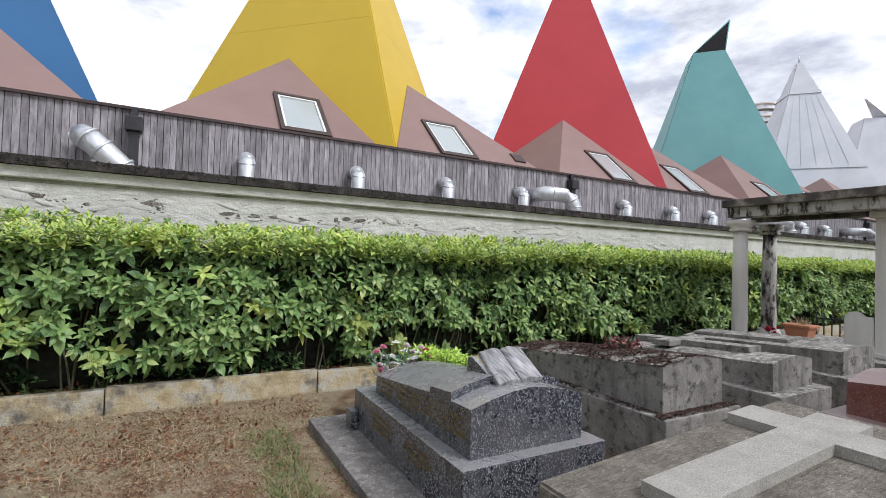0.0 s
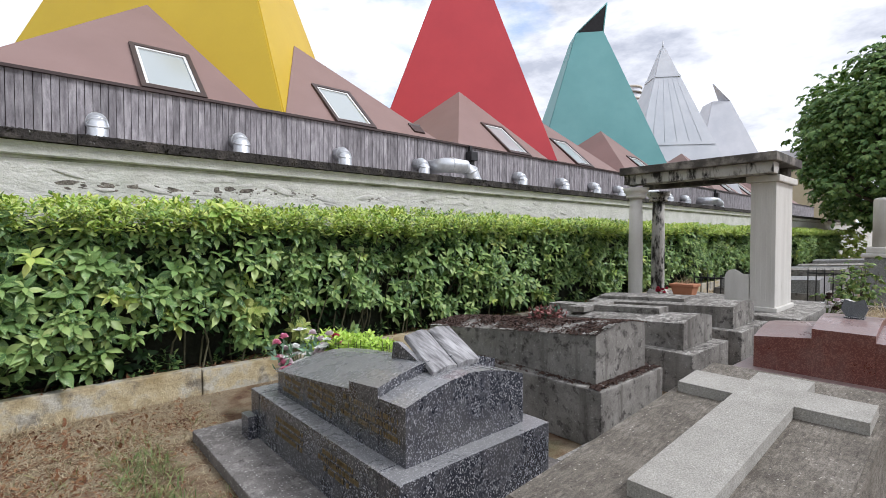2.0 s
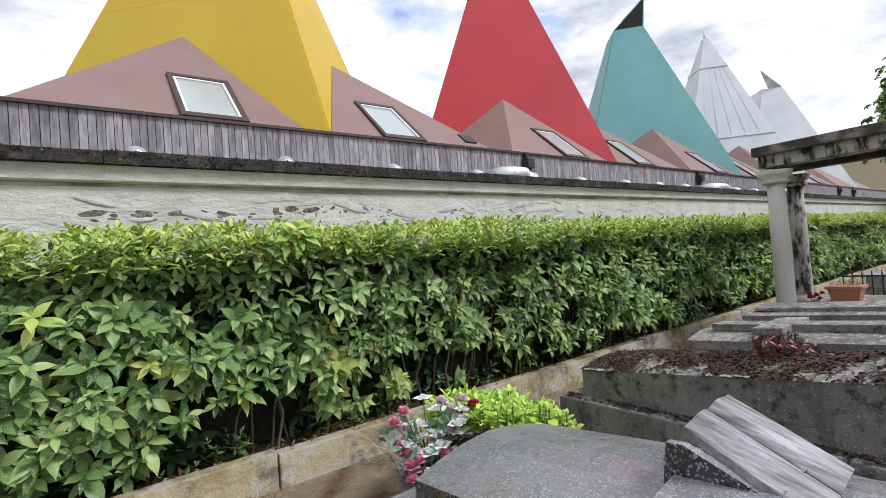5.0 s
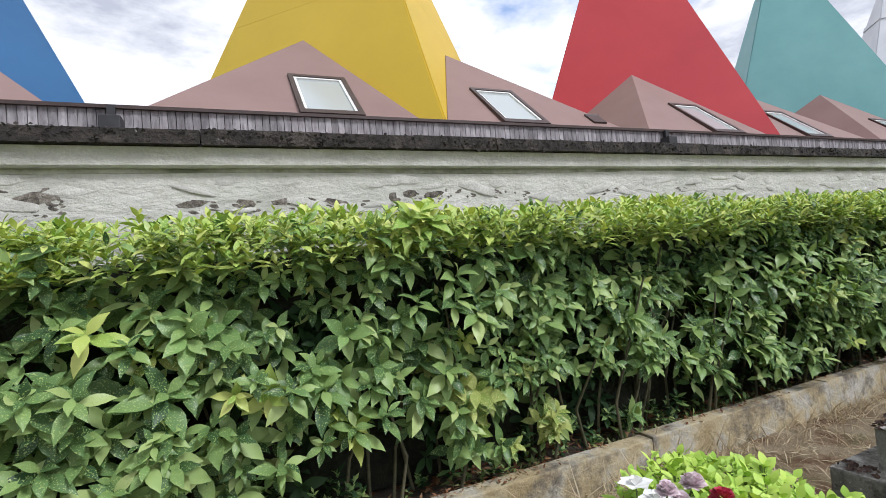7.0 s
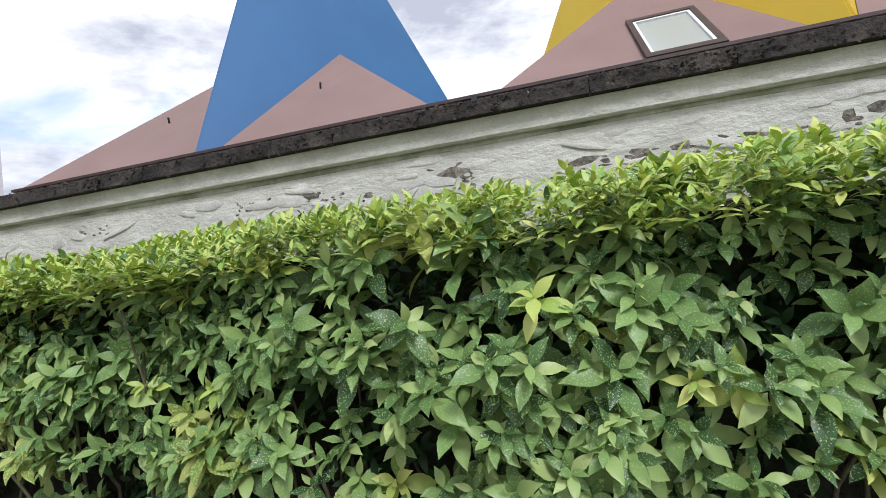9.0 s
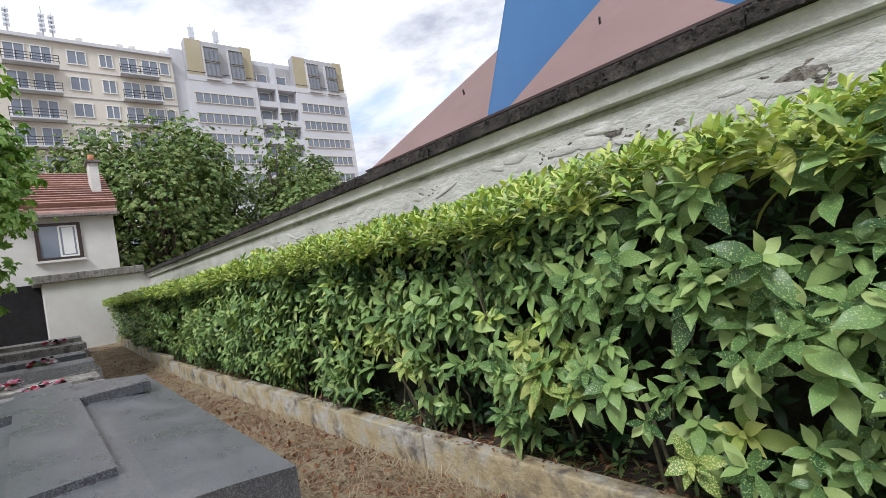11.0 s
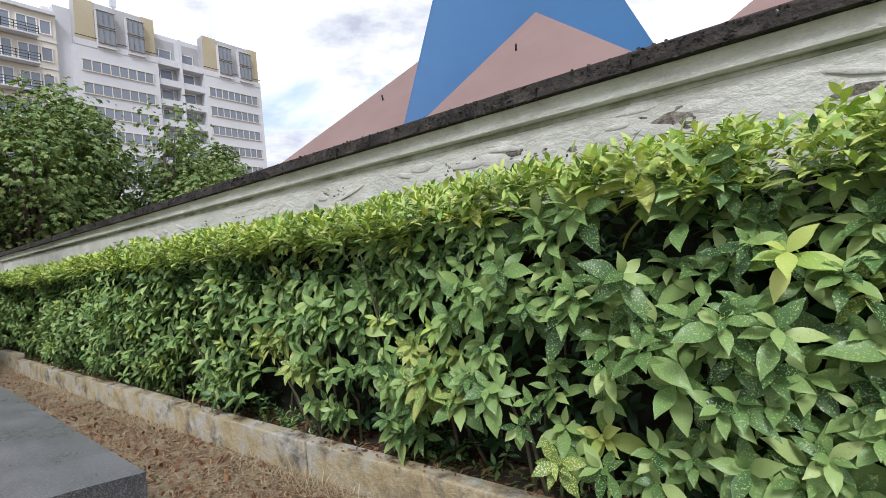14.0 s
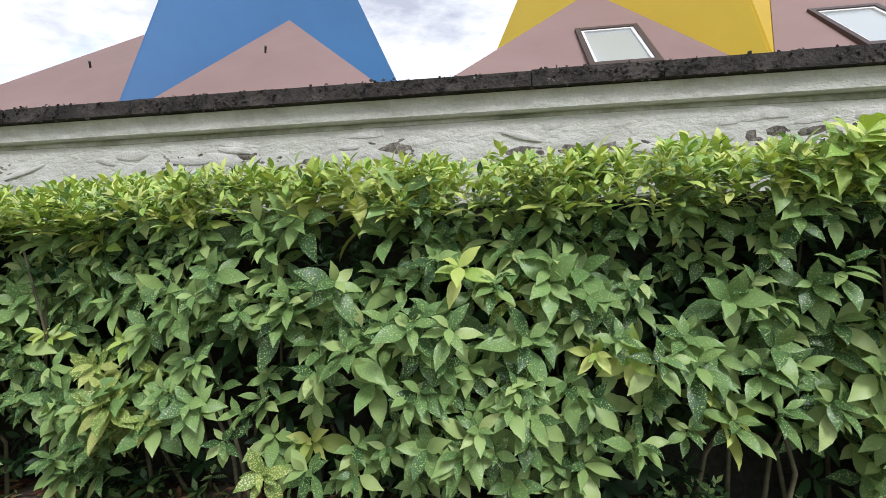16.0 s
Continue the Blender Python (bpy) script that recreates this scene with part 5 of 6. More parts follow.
# dry moss on the concrete grave
n = 24000
mx, my = rng.uniform(4.45, 5.35, n), rng.uniform(3.3, 5.47, n)
ok = smooth_noise(mx * 3.2, my * 3.2, 31) + rng.normal(0, 0.25, n) > -0.15
mx, my = mx[ok], my[ok]
u = (mx - 4.46) / 0.88
mz = 0.84 + (0.63 - 0.84) * (my - 3.31) / 2.15 + 0.06 * (1 - np.abs(2 * u - 1) ** 1.7)
n = len(mx)
k = rng.integers(0, 3, 2600)
q = rng.uniform(0, 1, 2600)
ex = np.where(k == 0, 4.335 + 0.12 * rng.uniform(0, 1, 2600) ** 0.6, np.where(k == 1, 5.345 + 0.09 * q, 4.34 + 1.09 * q))
ey = np.where(k == 2, 3.19 + 0.115 * rng.uniform(0, 1, 2600) ** 0.6, 3.2 + 2.4 * rng.uniform(0, 1, 2600))
ok = smooth_noise(ex * 5, ey * 5, 34) > -0.35
ex, ey = ex[ok], ey[ok]
P = np.concatenate([np.stack([mx, my, mz], 1), np.stack([ex, ey, np.full(len(ex), 0.422)], 1)])
n = len(P)
A = unit(rng.normal(0, 1, (n, 3)) * np.array([1, 1, 0.25]))
S = unit(np.cross(A, np.array([0, 0, 1.0]) + rng.normal(0, 0.3, (n, 3))))
L = rng.uniform(0.01, 0.034, n)
ob = new("moss", leaves_mesh("moss", P - A * L[:, None] * 0.5 + np.array([0, 0, 0.006]), A, S, -np.cross(S, A), L, L * 0.9, MOSS, None, 0.25, True))
ob.parent = g2
tagged(ob, "crumbling dark dry moss", kind="stuff")

n = 1500
k = rng.integers(0, 2, n) * 2
q = rng.uniform(0, 1, n)
jit = rng.normal(0, 0.018, n)
lx = np.where(k == 0, 4.47 + jit, 4.46 + 0.88 * q)
ly = np.where(k == 0, 3.31 + 2.15 * q, 3.33 + jit)
lz = 0.842 - 0.098 * (ly - 3.31) + np.where(k == 2, 0.06 * (1 - np.abs(2 * q - 1) ** 1.7), 0)
ok = smooth_noise(lx * 6, ly * 6, 33) > 0.25
P = np.stack([lx, ly, lz], 1)[ok]
n = len(P)
A = unit(rng.normal(0, 1, (n, 3)) * np.array([1, 1, 0.1]))
S = unit(np.cross(A, np.array([0, 0, 1.0]) + rng.normal(0, 0.12, (n, 3))))
L = rng.uniform(0.02, 0.05, n)
ob = new("lichen", leaves_mesh("lichen", P - A * L[:, None] * 0.5 + np.array([0, 0, 0.008]), A, S, -np.cross(S, A), L, L * 0.8, plain("pale_lichen", (0.26, 0.25, 0.22), (0.42, 0.40, 0.37), 0.95), None, 0.12))
ob.parent = g2
tagged(ob, "pale grey lichen crust", kind="stuff")

planter = thing("planter", "rectangular terracotta planter with dried stems", "planter")
bm = bmesh.new()
lo = [(10.78, 4.96), (11.02, 4.96), (11.02, 5.3), (10.78, 5.3)]
hi = [(10.74, 4.92), (11.06, 4.92), (11.06, 5.34), (10.74, 5.34)]
part("trough", hull([(x, y, 0.47) for x, y in lo], [(x, y, 0.66) for x, y in hi], 0), TERRACOTTA, planter)
part("rim", boxm(10.71, 11.09, 4.89, 5.37, 0.66, 0.71, bev=0.012), TERRACOTTA, planter)
part("saucer", boxm(10.72, 11.08, 4.90, 5.36, 0.42, 0.47, bev=0.01), CONCRETE, planter)
bm = bmesh.new()
for i in range(30):
    x, y = r.uniform(10.78, 11.0), r.uniform(4.97, 5.3)
    tube(bm, [(x, y, 0.69), (x + r.uniform(-.05, .05), y, 0.76), (x + r.uniform(-.1, .1), y + r.uniform(-.08, .08), r.uniform(0.76, 0.88))], [0.005, 0.004, 0.002], 4, False)
part("dry_stem_tuft", bm, STRAW, planter)
flower_bunch("artificial_flowers", "small bunch of dark red flowers beside the planter", [(10.6 + r.uniform(-.08, .08), 5.5 + r.uniform(-.12, .12), 0.52 + r.uniform(0, .08), 0.05) for i in range(9)], (10.6, 5.5, 0.43), [CRIMSON] * 9)

plaque = thing("heart_plaque", "small dark granite plaque standing on the red grave", "memorial plaque")
bm = prism(bmesh.new(), [(1.88, 0.93), (2.0, 0.93), (2.04, 1.0), (2.02, 1.09), (1.95, 1.07), (1.88, 1.10), (1.85, 1.02)], "x", 6.5, 6.53)
bmesh.ops.rotate(bm, cent=(6.5, 1.9, 0.93), matrix=Matrix.Rotation(radians(14), 3, "Y"), verts=bm.verts)
part("stone", bm, GRANITE_GREY, plaque)
part("foot", boxm(6.46, 6.58, 1.87, 2.01, 0.915, 0.935), GRANITE_BLUE, plaque)

stele = thing("headstone", "small pale headstone with scrolled shoulder beside the pier", "headstone")
bm = prism(bmesh.new(), [(3.75, 0.42), (4.12, 0.42), (4.12, 0.98), (4.08, 1.07), (4.0, 1.1), (3.92, 1.06), (3.88, 1.02), (3.75, 1.02)], "x", 10.0, 10.14)
bmesh.ops.bevel(bm, geom=bm.edges[:], offset=0.012, segments=2, affect="EDGES")
part("stone", bm, PIER, stele)
for k in range(4):
    part("flute", boxm(9.995, 10.0, 3.43 + k * 0.075, 3.45 + k * 0.075, 0.6, 2.42), PIER, pg)
part("pier_base", boxm(9.96, 11.04, 3.34, 3.78, 0.42, 0.5, bev=0.015), PIER, pg)
for X, y in ((9.8, 5.62), (11.0, 5.72)):
    part("column_base", tube(bmesh.new(), [(X, y, 0.42), (X, y, 0.48), (X, y, 0.5), (X, y, 0.54)], [0.21, 0.21, 0.18, 0.18], 18), PIER, pg)


def railing(label, y0, y1, x, z0, z1):
    f = thing("railing", label, "railing")
    part("rail", boxm(x - 0.012, x + 0.012, y0, y1, z1 - 0.08, z1 - 0.05), BLACK, f)
    part("rail", boxm(x - 0.012, x + 0.012, y0, y1, z0 + 0.08, z0 + 0.11), BLACK, f)
    n = int((y1 - y0) / 0.13)
    for i in range(n + 1):
        y = y0 + (y1 - y0) * i / n
        part("bar", tube(bmesh.new(), [(x, y, z0), (x, y, z1 - 0.02), (x, y, z1 + 0.05)], [0.012, 0.012, 0.002], 5), BLACK, f)


railing("dark wrought iron grave railing behind the planter", 4.0, 5.5, 12.4, GZ, 0.80)
railing("dark wrought iron grave railing", 2.9, 3.6, 13.4, GZ, 0.95)

# ---------- far graves ----------


def low_grave(x0, x1, y0, y1, h, m, label, slab=True, cross=False):
    g = thing("grave", label, "grave", at=(0, 0, float(rise((x0 + x1) / 2))))
    part("plinth", boxm(x0, x1, y0, y1, GZ - 0.1, h * 0.55, bev=0.012), CONCRETE if m is not GRANITE_RED else m, g)
    part("body", gable_body(bmesh.new(), x0 + 0.1, x1 - 0.1, y0 + 0.1, y1 - 0.1, h * 0.55, h, h * 0.85, 0.04), m, g)
    return g


for i, (x, y0, y1, h, m, lab) in enumerate([
        (-4.3, 3.0, 5.2, 0.66, GRANITE_MID, "pale granite grave"), (-6.0, 3.0, 5.3, 0.6, CONCRETE, "low weathered concrete grave"), (-7.8, 3.0, 5.45, 0.72, GRANITE_MID, "grey granite grave"),
        (-9.7, 3.1, 5.5, 0.66, CONCRETE, "weathered concrete grave"), (-11.6, 3.2, 5.6, 0.74, GRANITE_MID, "grey granite grave"),
        (-13.5, 3.3, 5.6, 0.7, GRANITE_GREY, "dark granite grave"), (-15.4, 3.4, 5.7, 0.78, CONCRETE, "weathered concrete grave"), (-17.4, 3.4, 5.8, 0.78, GRANITE_MID, "grey granite grave"),
        (-6.5, 0.6, 2.5, 0.7, CONCRETE, "weathered concrete grave with kerb"), (-9.0, 0.4, 2.5, 0.85, CONCRETE, "high weathered concrete grave")]):
    low_grave(x - 1.25, x, y0, y1, h * 0.8, CONCRETE if m is GRANITE_MID and i % 2 else m, lab + " in the row by the hedge")
for i, (x, y, z) in enumerate(((-4.9, 4.3, 0.66), (-6.6, 4.5, 0.6), (-6.5, 3.8, 0.6), (-8.4, 4.6, 0.72), (-12.2, 4.7, 0.74), (-10.3, 4.1, 0.66), (-16, 5.0, 0.78))):
    z = z * 0.8 + float(rise(x))
    flower_bunch("artificial_flowers", "faded artificial flowers lying on a grave", [(x + r.uniform(-.25, .25), y + r.uniform(-.25, .25), z + r.uniform(0, .1), r.uniform(.04, .07)) for k in range(26)], (x, y, z - 0.03), [(PINK, IVORY, CRIMSON, MOSS, PALE, MOSS)[(k + i) % 6] for k in range(26)])
for x, y0, y1, h, m in [(13.9, 3.4, 5.6, 0.7, GRANITE_MID), (15.7, 3.4, 5.6, 0.6, CONCRETE), (17.6, 3.5, 5.7, 0.75, CONCRETE), (19.6, 3.5, 5.7, 0.7, GRANITE_GREY), (22, 3.5, 5.7, 0.7, CONCRETE), (24.5, 3.5, 5.7, 0.8, GRANITE_MID), (27, 3.5, 5.7, 0.7, CONCRETE),
                        (13.2, -0.6, 1.8, 0.62, GRANITE_MID), (15.2, -0.6, 1.9, 0.8, GRANITE_GREY), (20.5, 0.0, 2.3, 1.0, GRANITE_GREY)]:
    low_grave(x, x + 1.3, y0, y1, h, m, "stone grave in the far rows")
encl = thing("grave_enclosure", "low concrete grave enclosure filled with dry grass", "grave")
for n_, a in (("edge", (9.2, 12.3, 2.55, 2.75)), ("edge", (9.2, 12.3, 0.6, 0.8)), ("edge", (9.2, 9.4, 0.8, 2.55)), ("edge", (12.1, 12.3, 0.8, 2.55))):
    part(n_, boxm(*a, GZ, 0.42, bev=0.012), CONCRETE_PALE, encl)
part("fill", boxm(9.4, 12.1, 0.8, 2.55, GZ, 0.33), EARTH, encl)
flower_bunch("artificial_flowers", "round bunch of white flowers by a grave", [(9.55 + r.uniform(-.12, .12), 2.5 + r.uniform(-.16, .16), 0.62 + r.uniform(0, .18), .06) for k in range(16)], (9.6, 2.65, 0.42), [IVORY, PALE, IVORY, MOSS] * 4)
mon = thing("column_monument", "broken stone column on a moulded pedestal", "grave monument")
part("pedestal", boxm(16.05, 16.65, 2.42, 3.02, GZ, 1.15, bev=0.02), GRANITE_MID, mon)
part("moulding", boxm(15.99, 16.71, 2.36, 3.08, 1.15, 1.25, bev=0.03), PIER, mon)
part("moulding", boxm(16.07, 16.63, 2.44, 3.0, 1.25, 1.40, bev=0.03), PIER, mon)
part("shaft", tube(bmesh.new(), [(16.35, 2.72, 1.40), (16.35, 2.72, 2.5), (16.35, 2.72, 2.56), (16.35, 2.72, 2.58)], [0.20, 0.19, 0.18, 0.13], 18), PIER, mon)

shrub = thing("shrub", "feathery green shrub among the far graves", "shrub")
crown_leaves("foliage", [(13.2, 2.85, 0.55, 0.3, 0.3, 0.45), (13.1, 2.65, 0.8, 0.2, 0.25, 0.3), (13.4, 3.0, 0.35, 0.35, 0.3, 0.35)], 2200, 0.04, 0.10, PLANE, shrub, 77)
for k in range(9):
    part("stem", tube(bmesh.new(), [(13.25, 2.75, GZ), (13.2 + r.uniform(-.25, .25), 2.7 + r.uniform(-.3, .3), r.uniform(0.7, 1.15))], [0.012, 0.004], 4, False), BARK, shrub)
bushes = thing("shrub", "yellowish green bushes at the end of the hedge", "shrub")
crown_leaves("foliage", [(36, 1.0, 1.2, 1.8, 3.0, 1.2), (38.5, 6.6, 1.0, 1.2, 1.2, 1.1)], 6000, 0.15, 0.3, LEAF_YOUNG, bushes, 78)

# ---------- paving between the graves ----------
pave = thing("pavement", "grey concrete path slabs between the rows of graves", "path", kind="structure")
x = 3.85
while x < 13:
    w = r.uniform(0.8, 1.2)
    part("paving_slab", boxm(x + 0.01, x + w - 0.01, 2.62, 3.28, GZ, 0.0 + r.uniform(-0.012, 0.012), bev=0.01), CONCRETE, pave)
    x += w

# ---------- flats ----------
flats = thing("apartment_block", "cream apartment block of many storeys with balconies", "apartment building")
part("wall", boxm(-72, -60, -40, 20.6, GZ, 30.0), FLAT_WALL, flats)
part("roof_edge", boxm(-72.3, -59.6, -40.3, 20.6, 30.0, 30.35), FLAT_WHITE, flats)
win_me = {}


def far_window(bld, X, y, z, w, h, lights=2, frame_m=WHITE):
    key = (w, h, lights, frame_m.name)
    if key not in win_me:
        bm = bmesh.new()
        t = 0.09
        box(bm, 0, 0.12, -w / 2 - t, w / 2 + t, -h / 2 - t, -h / 2), box(bm, 0, 0.12, -w / 2 - t, w / 2 + t, h / 2, h / 2 + t)
        for k in range(lights + 1):
            yy = -w / 2 + w * k / lights
            box(bm, 0, 0.1, yy - t / 2, yy + t / 2, -h / 2, h / 2)
        win_me[key] = (mesh_of(bm, "window", frame_m), mesh_of(boxm(0.01, 0.05, -w / 2, w / 2, -h / 2, h / 2), "pane", GLASS_FAR))
    a, b = win_me[key]
    o = new("window", a)
    o.parent, o.location = bld, (X, y, z)
    q = new("pane", b)
    q.parent = o


for i in range(9):
    z = 28.6 - i * 2.85
    for y0 in (-19.6, 0.0, -39.2):
        for y, w in ((2.6, 1.7), (11.4, 1.6), (14.0, 1.2), (19.7, 0.9)):
            if y + y0 > -36:
                far_window(flats, -60, y + y0, z, w, 1.35, 2 if w > 1 else 1)
        for ya, yb in ((5.4, 9.8), (15.1, 18.9)):
            if ya + y0 < -36:
                continue
            far_window(flats, -60, ya + y0 + 1.0, z - 0.3, 1.6, 2.0, 2)
            far_window(flats, -60, ya + y0 + 3.1, z - 0.3, 1.6, 2.0, 2)
            bal = part("balcony", boxm(-60, -58.9, ya + y0, yb + y0, z - 1.5, z - 1.35), FLAT_WHITE, flats)
            for zz in (-0.5, -0.8, -1.1):
                part("rail", boxm(-58.98, -58.92, ya + y0, yb + y0, z + zz, z + zz + 0.05), BLACK, bal)
            for k in range(5):
                yy = ya + y0 + (yb - ya) * k / 4
                part("post", boxm(-58.98, -58.92, yy - 0.03, yy + 0.03, z - 1.35, z - 0.45), BLACK, bal)
    part("string_course", boxm(-60, -59.9, -40, 20.6, z - 1.5, z - 1.4), FLAT_WHITE, flats)
for y in (-20, -12, -4, 1.0, 8.5, 11.8, 15.6, 16.8, 20):
    part("chimney", boxm(-62.5, -61.9, y, y + 0.6, 30.6, 31.8, bev=0.03), HOUSE_WALL, flats)
for y, h in ((6.2, 3.0), (9.0, 3.6), (9.8, 3.0)):
    part("aerial", tube(bmesh.new(), [(-61, y, 30.6), (-61, y, 30.6 + h)], [0.09, 0.06], 5), STEEL, flats)
    for k in range(4):
        part("aerial_arm", boxm(-61.3, -60.7, y - 0.25, y + 0.25, 31.6 + k * 0.5, 31.75 + k * 0.5), STEEL, flats)

flats2 = thing("apartment_block", "white apartment tower with ribbon windows and ochre top storeys", "apartment building")
part("wall", boxm(-70, -60.5, 20.6, 43.5, GZ, 31.6), FLAT_WHITE, flats2)
for ya, yb in ((21.9, 30.1), (35.6, 43.6)):
    part("front", boxm(-60.5, -59.0, ya, yb, GZ, 27.45), FLAT_WHITE, flats2)
    part("top_storey", boxm(-60.5, -59.3, ya + 0.2, yb - 0.1, 27.45, 32.5), FLAT_GREY, flats2, "grey top storeys")
    for oa, ob_ in ((ya + 0.2, ya + 2.0), (yb - 1.5, yb - 0.1)):
        part("cladding_strip", boxm(-59.3, -59.22, oa, ob_, 28.0, 32.55), FLAT_OCHRE, flats2, "ochre cladding")
    part("parapet", boxm(-59.3, -58.95, ya, yb, 27.3, 28.0), FLAT_WHITE, flats2)
    for q in (0.36, 0.72):
        yy = ya + (yb - ya) * q
        bay = part("bay", boxm(-59.3, -58.7, yy - 0.9, yy + 0.9, 27.5, 31.7), FLAT_WHITE, flats2)
        for k in range(2):
            far_window(bay, -58.7, yy, 28.8 + k * 1.9, 1.6, 1.6, 3, CONCRETE)
    part("terrace_rail", boxm(-59.0, -58.94, ya, yb, 28.35, 28.42), BLACK, flats2)
    for i in range(9):
        far_window(flats2, -59.0, (ya + yb) / 2 - 0.1, 25.2 - i * 2.5, yb - ya - 1.2, 1.15, 8, FLAT_WALL)
# Grey sheet over the white wall; its colour gives the recess its shade.
part("recess", boxm(-60.52, -60.42, 30.1, 35.6, GZ, 31.0), FLAT_GREY, flats2, "grey wall sheet coloured for the shade of the recess")
for i in range(10):
    z = 28.5 - i * 2.5
    bal = part("balcony", boxm(-60.5, -59.2, 30.1, 35.6, z - 1.1, z - 0.3), FLAT_WHITE, flats2)
    far_window(flats2, -60.42, 31.5, z + 0.45, 1.4, 1.5, 1, WHITE)
    far_window(flats2, -60.42, 34.2, z + 0.45, 1.4, 1.5, 1, WHITE)
part("divider", boxm(-60.5, -59.1, 32.7, 33.0, GZ, 31.0), FLAT_WHITE, flats2)
for y in (24.2, 27.2):
    part("aerial", tube(bmesh.new(), [(-63, y, 33), (-63, y, 36.5)], [0.1, 0.06], 5), STEEL, flats2)
    part("aerial_box", boxm(-63.2, -62.8, y - 0.3, y + 0.3, 34.6, 36.0), STEEL, flats2)

for k in range(14):
    u0, u1 = k / 14, (k + 1) / 14
    bm = bmesh.new()
    box(bm, 0, 0.28, 1.35, 7.72, 0, 0.04)
    bmesh.ops.rotate(bm, cent=(0, 0, 0), matrix=Matrix.Rotation(-math.atan2(-1.95, -3.25) - math.pi, 3, "Y"), verts=bm.verts)
    bmesh.ops.translate(bm, vec=(-25 + 3.25 * u0, 0, 7.56 - 1.95 * u0), verts=bm.verts)
    part("tile_course", bm, ROOF_TILE, house)
part("gutter", boxm(-21.85, -21.65, 1.3, 7.75, 5.34, 5.46, bev=0.02), CONCRETE, house)
part("chimney_cap", boxm(-23.7, -22.8, 7.0, 7.5, 7.75, 7.85, bev=0.02), CONCRETE, house)
part("chimney_pot", tube(bmesh.new(), [(-23.25, 7.25, 7.85), (-23.25, 7.25, 8.15)], [0.14, 0.11], 10), TERRACOTTA, house)
far = thing("far_building", "pale distant building beyond the spires", "building")
part("wall", boxm(100, 112, 20, 40, GZ, 16.5), FLAT_WHITE, far)
part("gable", prism(bmesh.new(), [(14, GZ), (23.5, GZ), (23.5, 11), (19, 14), (14, 11)], "x", 92, 99), FLAT_OCHRE, far)
for y in (23, 25.5, 28):
    for z in (14, 11):
        far_window(far, 99.9, y, z, 1.3, 1.2, 1)

tower = thing("far_tower", "pale round tower block far behind the spires", "tower")
part("wall", tube(bmesh.new(), [(129.5, 67, GZ), (129.5, 67, 43.5)], [3.1, 3.1], 20), FLAT_WHITE, tower)
for k in range(8):
    part("string_course", tube(bmesh.new(), [(129.5, 67, 43.5 - k * 1.6), (129.5, 67, 43.0 - k * 1.6)], [3.3, 3.3], 20), CONCRETE_PALE if k % 2 else FLAT_WALL, tower)

# ---------- straw, grass and litter ----------


def blades(name, label, n, zone, mat, l0, l1, lie, w=0.05, seed=0, clump=None, category="grass"):
    rr = np.random.default_rng(seed)
    P = np.stack([rr.uniform(zone[0], zone[1], n), rr.uniform(zone[2], zone[3], n), np.full(n, zone[4] if len(zone) > 4 else GZ)], 1)
    P[:, 2] += rise(P[:, 0])
    if clump is not None:
        k = smooth_noise(P[:, 0] * clump[0], P[:, 1] * clump[0], clump[1]) > clump[2] + rr.normal(0, 0.15, n)
        P = P[k]
    n = len(P)
    A = unit(np.stack([rr.normal(0, 1, n), rr.normal(0, 1, n), np.abs(rr.normal(lie, 0.3, n))], 1))
    S = unit(np.cross(A, np.array([0, 0, 1.0]) + rr.normal(0, 0.2, (n, 3))))
    L = rr.uniform(l0, l1, n)
    ob = new(name, leaves_mesh(name, P, A, S, np.cross(S, A), L, L * w, mat, None, 0.25, True))
    return tagged(ob, label, category, kind="stuff")


blades("straw", "loose dry straw and cut grass over the ground", 48000, (-18, 0.2, 5.1, 6.82), STRAW, 0.03, 0.09, 0.32, 0.055, 1, (2.1, 41, -0.75))
blades("straw", "thin dry straw on the open ground", 30000, (-0.3, 2.3, 1.6, 6.82), STRAW, 0.025, 0.075, 0.30, 0.05, 24, (2.4, 52, -0.45))
blades("straw", "matted dry straw by the kerb", 40000, (-3.0, 2.3, 5.5, 6.82), STRAW, 0.02, 0.065, 0.35, 0.055, 21, (2.6, 48, -0.3))
blades("dry_moss", "reddish brown dead moss in patches on the ground", 45000, (-1.5, 2.1, 2.6, 6.4), LITTER, 0.012, 0.035, 0.45, 0.35, 23, (2.4, 52, -0.05), "moss")
blades("straw", "loose dry straw between the far graves", 16000, (3.6, 22, 5.3, 6.85), STRAW, 0.06, 0.2, 0.4, 0.05, 2, (1.0, 42, -0.3))
blades("grass", "thin green grass tufts between the graves", 16000, (-9, 3.0, 2.5, 6.5), GRASS, 0.04, 0.11, 0.8, 0.05, 3, (1.7, 43, 0.25))
blades("grass", "green grass along the grave footing", 1300, (1.35, 1.72, 3.2, 5.6), GRASS, 0.05, 0.14, 0.9, 0.06, 4)
blades("grass", "grass and weeds beside the low graves", 3500, (3.0, 6.0, 0.2, 1.4), GRASS, 0.05, 0.16, 0.9, 0.06, 5)
blades("grass", "tufts in the path joints", 700, (3.9, 10, 2.52, 2.64), GRASS, 0.04, 0.1, 0.8, 0.06, 6)
blades("dead_leaves", "brown fallen leaves lying by the kerb", 4200, (-16, 2.2, 5.25, 6.8), LITTER, 0.035, 0.085, 0.14, 0.5, 7, (1.0, 44, -0.35), "leaf litter")
blades("dead_leaves", "reddish brown litter and clods on the bare earth", 7000, (-12, 2.3, 2.6, 6.75), LITTER, 0.02, 0.06, 0.3, 0.4, 17, (2.4, 52, 0.1), "leaf litter")
